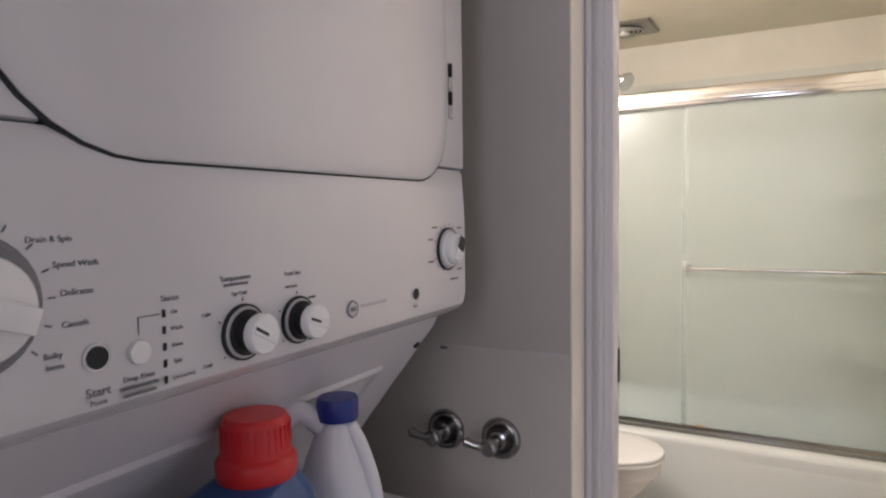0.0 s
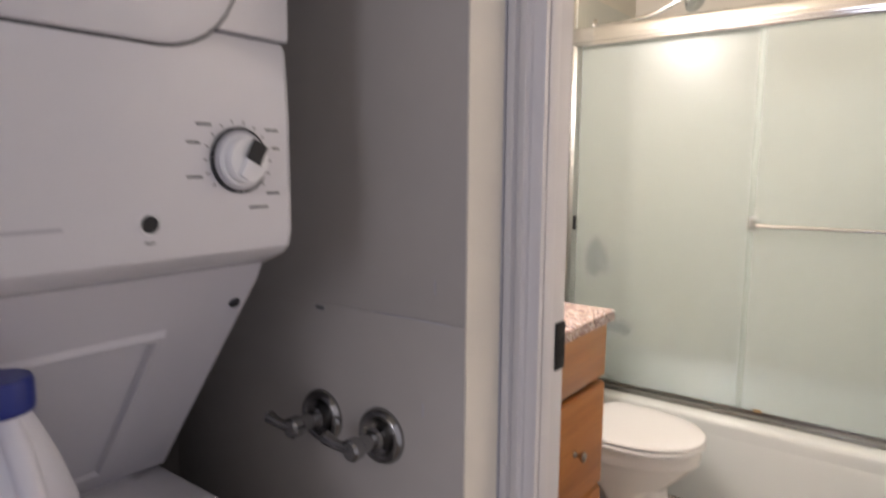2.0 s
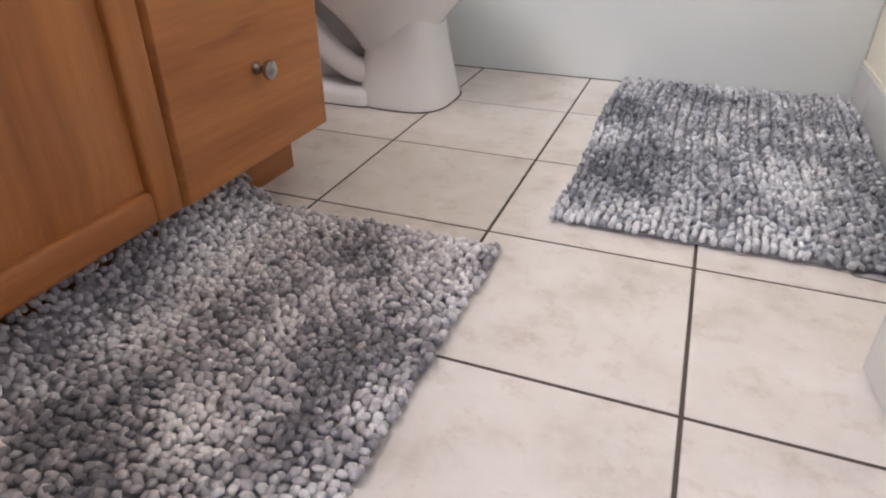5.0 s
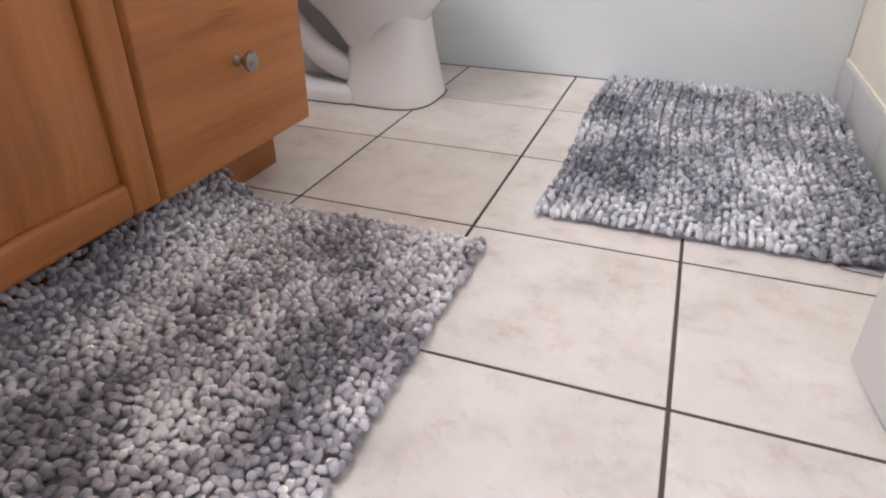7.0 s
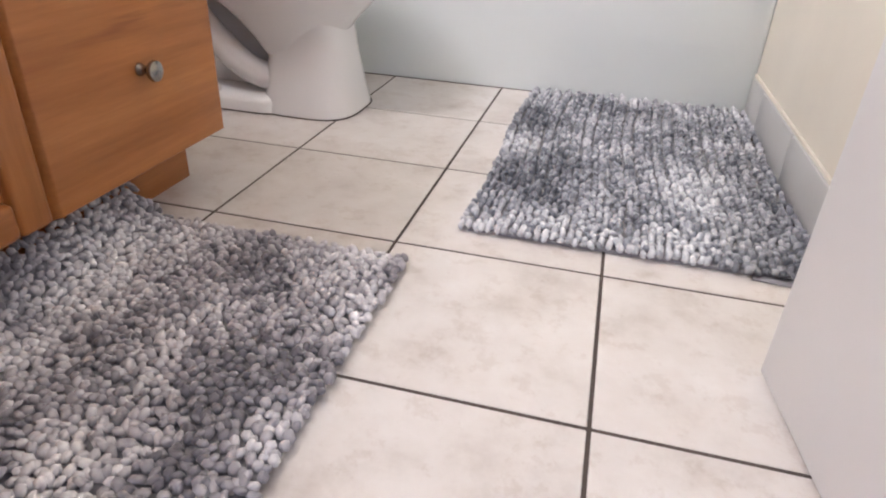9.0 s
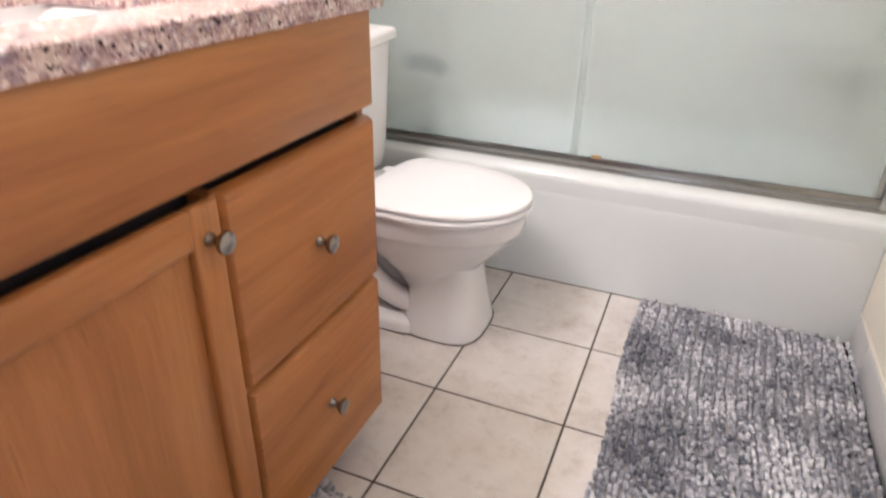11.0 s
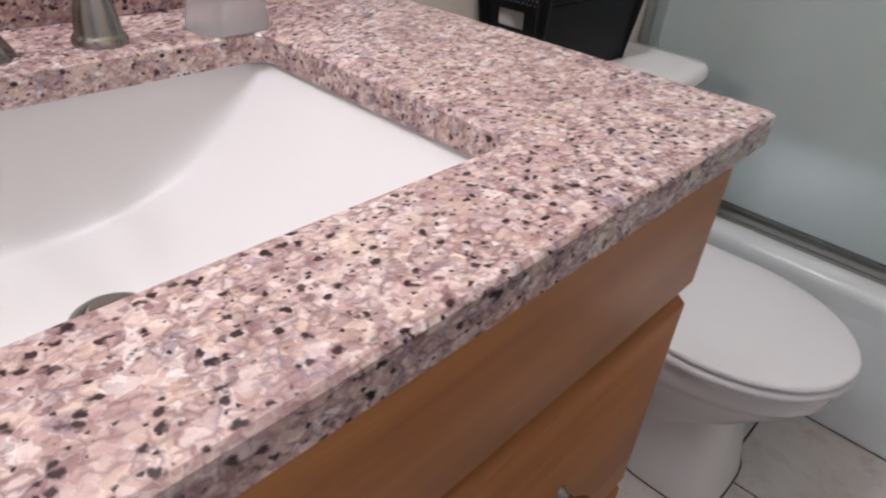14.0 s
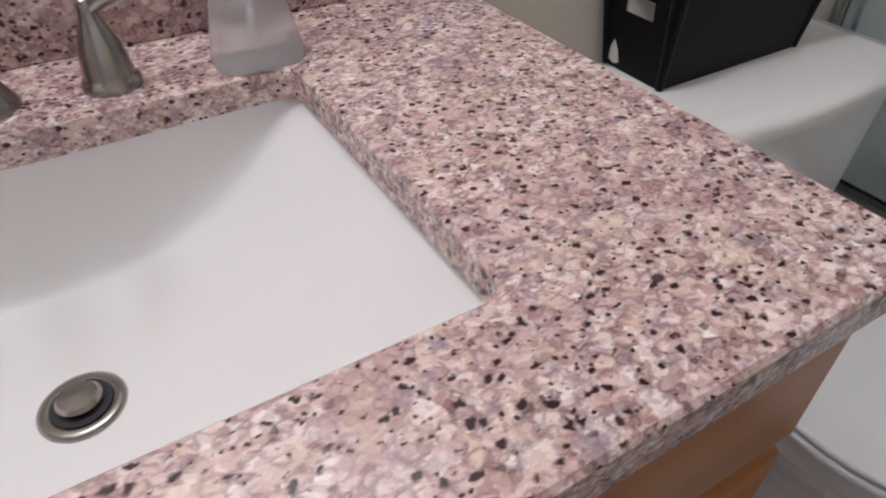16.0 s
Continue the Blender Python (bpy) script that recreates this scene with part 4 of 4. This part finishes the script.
dial(-0.143, 1.265, 0.0235, -28, True, 0.006, 0.34, 0.016)
dial(-0.4345, 1.2165, 0.0182, 70, True, tall=0.026)
dial(-0.5005, 1.2165, 0.0196, 60, True, tall=0.026)
dial(-0.704, 1.264, 0.036, 70, False, 0.012, 0.05)
for y, z, r in ((-0.6275, 1.2215, 0.0076), (-0.226, 1.215, 0.0068)):
    part("start_button", moved(lathe([(0, -0.002), (r, -0.002), (r * 1.25, 0.001), (r * 1.3, 0.0004), (0, 0.0004)], 24), on_console(y, z)), KNOBWHITE, wd)
    part("button_hole", moved(lathe([(0, 0.0011), (r, 0.0011), (r, 0.0016), (0, 0.0016)], 24), on_console(y, z)), DARKGAP, wd)
part("rinse_button", moved(lathe([(0, 0), (0.0088, 0), (0.0080, 0.003), (0, 0.004)], 24), on_console(-0.5970, 1.219)), KNOBWHITE, wd)
for k in range(5):
    part("status_lamp", moved(box(-0.0013, 0.0013, -0.0028, 0.0028, 0, 0.0006), on_console(-0.5760, 1.243 - k * 0.0122)), DARKGAP, wd)
lg = part("badge", moved(lathe([(0, 0), (0.0085, 0), (0.0085, 0.0012), (0.007, 0.0016), (0, 0.0016)], 28), on_console(-0.3520, 1.2145)), PANELWHITE, wd, "round grey badge")
part("badge_ring", moved(lathe([(0.0070, 0.0013), (0.0080, 0.0022), (0.0090, 0.0010)], 28), on_console(-0.3520, 1.2145)), DIALGREY, lg)
for u in (-0.0022, 0.0022):
    part("badge_mark", moved(lathe([(0.0012, 0.0017), (0.0019, 0.0020), (0.0026, 0.0017)], 16), on_console(-0.3520 + u, 1.2145)), DIALGREY, lg)
for body, size, y, z in (("Start", 0.0105, -0.6270, 1.1985), ("Pause", 0.006, -0.6270, 1.1915), ("Status", 0.0075, -0.5700, 1.2535), ("Temperature", 0.0072, -0.5070, 1.262), ("Load Size", 0.0068, -0.4390, 1.2600),
                         ("Deep Rinse", 0.0062, -0.5970, 1.2015), ("Speed Wash", 0.0068, -0.6380, 1.284), ("Delicates", 0.0068, -0.6380, 1.266), ("Casuals", 0.0068, -0.6400, 1.246), ("Bulky", 0.0062, -0.6550, 1.228),
                         ("Items", 0.0062, -0.6540, 1.221), ("Drain & Spin", 0.0064, -0.6540, 1.300), ("Tap Cold", 0.0052, -0.5040, 1.2490), ("On", 0.0052, -0.5670, 1.243), ("Wash", 0.0052, -0.5650, 1.2308),
                         ("Rinse", 0.0052, -0.5650, 1.2186), ("Spin", 0.0052, -0.5650, 1.2064), ("Lid Locked", 0.0052, -0.5600, 1.1942), ("Cold", 0.005, -0.5380, 1.236), ("Cold", 0.005, -0.5380, 1.196), ("Start", 0.0055, -0.226, 1.2005)):
    words(body, size * 0.86, on_console(y, z), INK, wd)
for y, z, w in ((-0.5970, 1.1955, 0.030), (-0.5970, 1.1905, 0.026), (-0.5070, 1.2570, 0.026), (-0.186, 1.251, 0.014), (-0.186, 1.279, 0.012), (-0.108, 1.292, 0.014), (-0.108, 1.236, 0.014),
                (-0.124, 1.224, 0.020), (-0.176, 1.294, 0.014), (-0.104, 1.276, 0.008), (-0.4420, 1.248, 0.016), (-0.4140, 1.235, 0.010), (-0.4140, 1.196, 0.012), (-0.4770, 1.196, 0.010)):
    part("print_line", moved(box(-w / 2, w / 2, -0.0011, 0.0011, 0, 0.0003), on_console(y, z)), INK, wd)
part("maker_line", moved(box(-0.024, 0.024, -0.0016, 0.0016, 0, 0.0003), on_console(-0.3120, 1.2155)), APPLIANCE_GREY, wd, "faint grey print")
part("status_line", join(moved(box(-0.0175, 0.0, -0.0004, 0.0004, 0, 0.0003), on_console(-0.5790, 1.243)), moved(box(-0.0004, 0.0004, -0.0125, 0.0004, 0, 0.0003), on_console(-0.5965, 1.243))), INK, wd)

DECK = 0.8935
det = thing("detergent_bottle", "dark blue detergent bottle with a red cap on the washer", "bottle")
det.matrix_world = pose(0.555, -0.446, DECK)
part("body", loft([rrect(0, -0.03, 0.048, 0.080, 0.03, 0.0), rrect(0, -0.03, 0.050, 0.084, 0.03, 0.02), rrect(0, -0.03, 0.049, 0.082, 0.03, 0.128), rrect(0, -0.02, 0.044, 0.066, 0.03, 0.155), rrect(0, 0, 0.034, 0.036, 0.03, 0.174)]),
     BLUEBOTTLE, det, hard=50)
cp = part("cap", lathe([(0, 0.174), (0.037, 0.174), (0.038, 0.177), (0.038, 0.190), (0.0355, 0.194), (0.0330, 0.196), (0.0312, 0.227), (0.0295, 0.2305), (0.028, 0.232), (0, 0.2325)], 32), RED, det, "red screw cap", 40)
for k in range(32):
    part("rib", moved(box(0.0314, 0.0328, -0.0008, 0.0008, 0.199, 0.224), pose(0, 0, 0, 0, 0, k * 360 / 32)), RED, cp)
bl = thing("bleach_bottle", "white bleach jug with a dark blue cap on the washer", "bottle")
bl.matrix_world = pose(0.553, -0.320, DECK, 0, 0, -50)
part("body", lathe([(0, 0), (0.048, 0), (0.050, 0.006), (0.050, 0.09), (0.046, 0.115), (0.036, 0.148), (0.024, 0.178), (0.0185, 0.190), (0, 0.190)], 32), BLEACH, bl, hard=60)
part("cap", lathe([(0, 0.190), (0.0225, 0.190), (0.0235, 0.193), (0.0235, 0.211), (0.0218, 0.215), (0, 0.2155)], 32), BLUECAP, bl, "dark blue cap", 40)
part("handle", tube(curve_points([(0.0, -0.016, 0.182), (0.0, -0.044, 0.200), (0.0, -0.070, 0.178), (0.0, -0.070, 0.130), (0.0, -0.046, 0.09)]), 0.0125), BLEACH, bl)
part("ridge", tube(curve_points([(0.010, 0.012, 0.184), (0.018, 0.024, 0.160), (0.024, 0.036, 0.118), (0.026, 0.042, 0.06), (0.026, 0.042, 0.012)]), 0.0095), BLEACH, bl, "moulded ridge down the jug")

# laundry valves on the closet wall
for x in (0.492, 0.592):
    v = thing("water_valve", "chrome laundry water valve with a lever handle", "valve", "laundry valves")
    v.matrix_world = pose(x, 0.048, 0.948)
    part("flange", moved(lathe([(0, 0), (0.034, 0), (0.034, 0.003), (0.031, 0.009), (0.027, 0.011), (0.022, 0.008), (0.018, 0.004), (0, 0.004)], 32), pose(0, 0, 0, 90)), VALVECHROME, v, hard=60)
    part("stem", moved(lathe([(0, 0.004), (0.015, 0.004), (0.015, 0.016), (0.0105, 0.018), (0.0105, 0.040), (0.013, 0.043), (0.013, 0.054), (0.010, 0.057), (0, 0.057)], 24), pose(0, 0, 0, 90)), VALVECHROME, v)
    part("lever", tube(curve_points([(0.0, -0.049, 0.002), (-0.012, -0.053, 0.001), (-0.026, -0.056, 0.004), (-0.042, -0.057, 0.009)]), [0.0085 - 0.0024 * math.sin(math.pi * k / 22) if k < 22 else 0.0085 - 0.003 * (k - 21) for k in range(24)] + [0.0015]), VALVECHROME, v)
ap = thing("access_panel", "painted-over access panel round the laundry valves", "panel", kind="structure")
part("panel", box(0.15, 0.7066, 0.0471, 0.0482, 0.55, 1.094, 0.0004), HALLWALL, ap)
part("scratch", box(0.575, 0.690, 0.0466, 0.0474, 1.0936, 1.0950, 0.0003), APPLIANCE_GREY, ap)
for sx, sz in ((0.652, 0.985), (0.668, 1.125), (0.640, 0.86)):
    part("scratch", box(sx, sx + 0.0016, 0.0462, 0.0470, sz, sz + 0.016, 0.0003), APPLIANCE_GREY, ap)
part("scuff", box(0.482, 0.496, 0.0462, 0.0471, 1.084, 1.089, 0.0004), INK, ap)

# ---------------------------------------------------------------- bath mats
def bath_mat(name, label, x0, x1, y0, y1, mat, seed, step=0.0125, curl=0.0, ribs=False):
    """A mat of joined tufts; curl lifts its edge at x0, where it rides up against something."""
    rug = thing(name, label, "bath mat")

    def lift(x):
        t = np.clip((x0 + 0.085 - x) / 0.085, 0, 1)
        return curl * t * t

    xs = [x0 + 0.006 + (x1 - x0 - 0.013) * k / 40 for k in range(41)]
    outline = [(x, 0.0008 + float(lift(x))) for x in xs] + [(x, 0.006 + float(lift(x))) for x in xs[::-1]]
    part("backing", prism(outline, "y", y0 + 0.006, y1 - 0.006), RUGBACK, rug)
    rng = np.random.default_rng(seed)
    tmp = bmesh.new()
    bmesh.ops.create_icosphere(tmp, subdivisions=1, radius=1)
    unit = np.array([v.co[:] for v in tmp.verts])
    tri = np.array([[v.index for v in f.verts] for f in tmp.faces])
    tmp.free()
    across = [x1 - 0.004]
    while across[-1] > x0 + 0.003:
        slope_here = 2 * curl * max(0.0, (x0 + 0.085 - across[-1]) / 0.085) / 0.085
        across.append(across[-1] - step / math.sqrt(1 + slope_here ** 2))
    xs, ys = np.meshgrid(np.array(across), np.arange(y0 + 0.003, y1, step), indexing="ij")
    n = xs.size
    px, py = xs.ravel() + rng.normal(0, 0.0019 if ribs else 0.0022, n), ys.ravel() + rng.normal(0, 0.0030 if ribs else 0.0022, n)
    grain = 1.0 if ribs else 0.92
    size = grain * np.stack([rng.uniform(0.0056, 0.0078, n), rng.uniform(0.0056, 0.0078, n), rng.uniform(0.0064, 0.0090, n)], 1)
    tilt = rng.normal(0, 0.38, (n, 2))
    if ribs:
        size[:, 0] *= 0.88
        size[:, 1] *= 1.05
        tilt[:, 0] *= 0.75
        px += 0.006 * np.sin(ys.ravel() * 9 + xs.ravel() * 3)
        rib = 2 * math.pi * xs.ravel() / 0.0272
        firm = np.clip((ys.ravel() - 1.20) / 0.25, 0.25, 1.0)
        px -= 0.0024 * np.sin(rib) * firm
    verts = unit[None] * size[:, None]
    verts[..., 0] += verts[..., 2] * tilt[:, None, 0]
    verts[..., 1] += verts[..., 2] * tilt[:, None, 1]
    verts[..., 2] += (0.006 + size[:, 2] * 0.8 + lift(px))[:, None]
    if ribs:
        verts[..., 2] += (0.0038 * np.cos(rib) * firm)[:, None]
    verts[..., 0] += px[:, None]
    verts[..., 1] += py[:, None]
    faces = (tri[None] + (np.arange(n) * len(unit))[:, None, None]).reshape(-1, 3)
    me = bpy.data.meshes.new("pile")
    me.from_pydata(verts.reshape(-1, 3).tolist(), [], faces.tolist())
    me.polygons.foreach_set("use_smooth", np.ones(len(me.polygons), dtype=bool))
    me.materials.append(mat)
    pile = new("pile", me)
    pile.parent = rug
    tagged(pile, "tufts of chenille", kind="stuff")


bath_mat("bath_mat", "blue-grey chenille bath mat beside the tub", 0.865, 1.384, 1.062, 1.902, PILE_BLUE, 3, 0.0118, 0.0, True)
part("corner_flap", moved(box(-0.038, 0.038, -0.012, 0.012, 0.0006, 0.0034, 0.001), pose(1.325, 1.062, 0, 0, 0, -6)), RUGBACK, bpy.data.objects["bath_mat"], "grey backing sticking out at a corner")
bath_mat("bath_mat", "warm grey chenille bath mat before the vanity", 0.372, 0.812, 0.260, 0.940, PILE_WARM, 5, 0.0102, 0.048)

# ---------------------------------------------------------------- floor tiles
floor = part("floor", box(WX - 0.05, EX + 0.05, 0.16, 1.93, -0.10, -0.0011), GROUT)
tagged(floor, "white mottled ceramic floor tiles with brown grout", "floor", kind="structure")
gap, shared = 0.0023, {}
for i in range(-2, 4):
    for j in range(-3, 3):
        ax0, ax1 = max(0.47 + 0.305 * i + gap, WX), min(0.47 + 0.305 * (i + 1) - gap, EX)
        ay0, ay1 = max(1.0 + 0.305 * j + gap, 0.165), min(1.0 + 0.305 * (j + 1) - gap, 1.912)
        if ax1 - ax0 < 0.02 or ay1 - ay0 < 0.02:
            continue
        key = (round(ax1 - ax0, 4), round(ay1 - ay0, 4))
        if key not in shared:
            w, h = key
            shared[key] = mesh_of("tile", box(-w / 2, w / 2, -h / 2, h / 2, -0.006, 0.0, 0.0012, 1), TILE)
        t = new("tile", shared[key])
        t.parent = floor
        t.location = ((ax0 + ax1) / 2, (ay0 + ay1) / 2, 0)

STRUCT = {"wall_west": "cream painted bathroom wall", "wall_east": "cream painted bathroom wall", "wall_north": "cream painted wall above the tub", "wall_south": "grey-beige painted closet and door wall",
          "wall_return": "cream painted wall return beside the door casing", "ceiling": "cream painted bathroom ceiling", "hall_wall_west": "grey-beige painted closet back wall",
          "hall_wall_closet": "grey-beige painted closet side wall", "hall_wall_side": "grey-beige painted hall wall", "hall_wall_east": "grey-beige painted hall wall",
          "hall_wall_south": "grey-beige painted hall end wall", "hall_ceiling": "painted hall ceiling", "hall_floor": "plain brownish hall floor", "tub_surround_wall": "off-white moulded tub surround"}
for name, label in STRUCT.items():
    tagged(bpy.data.objects[name], label, "floor" if "floor" in name else "ceiling" if "ceiling" in name else "wall", kind="structure")
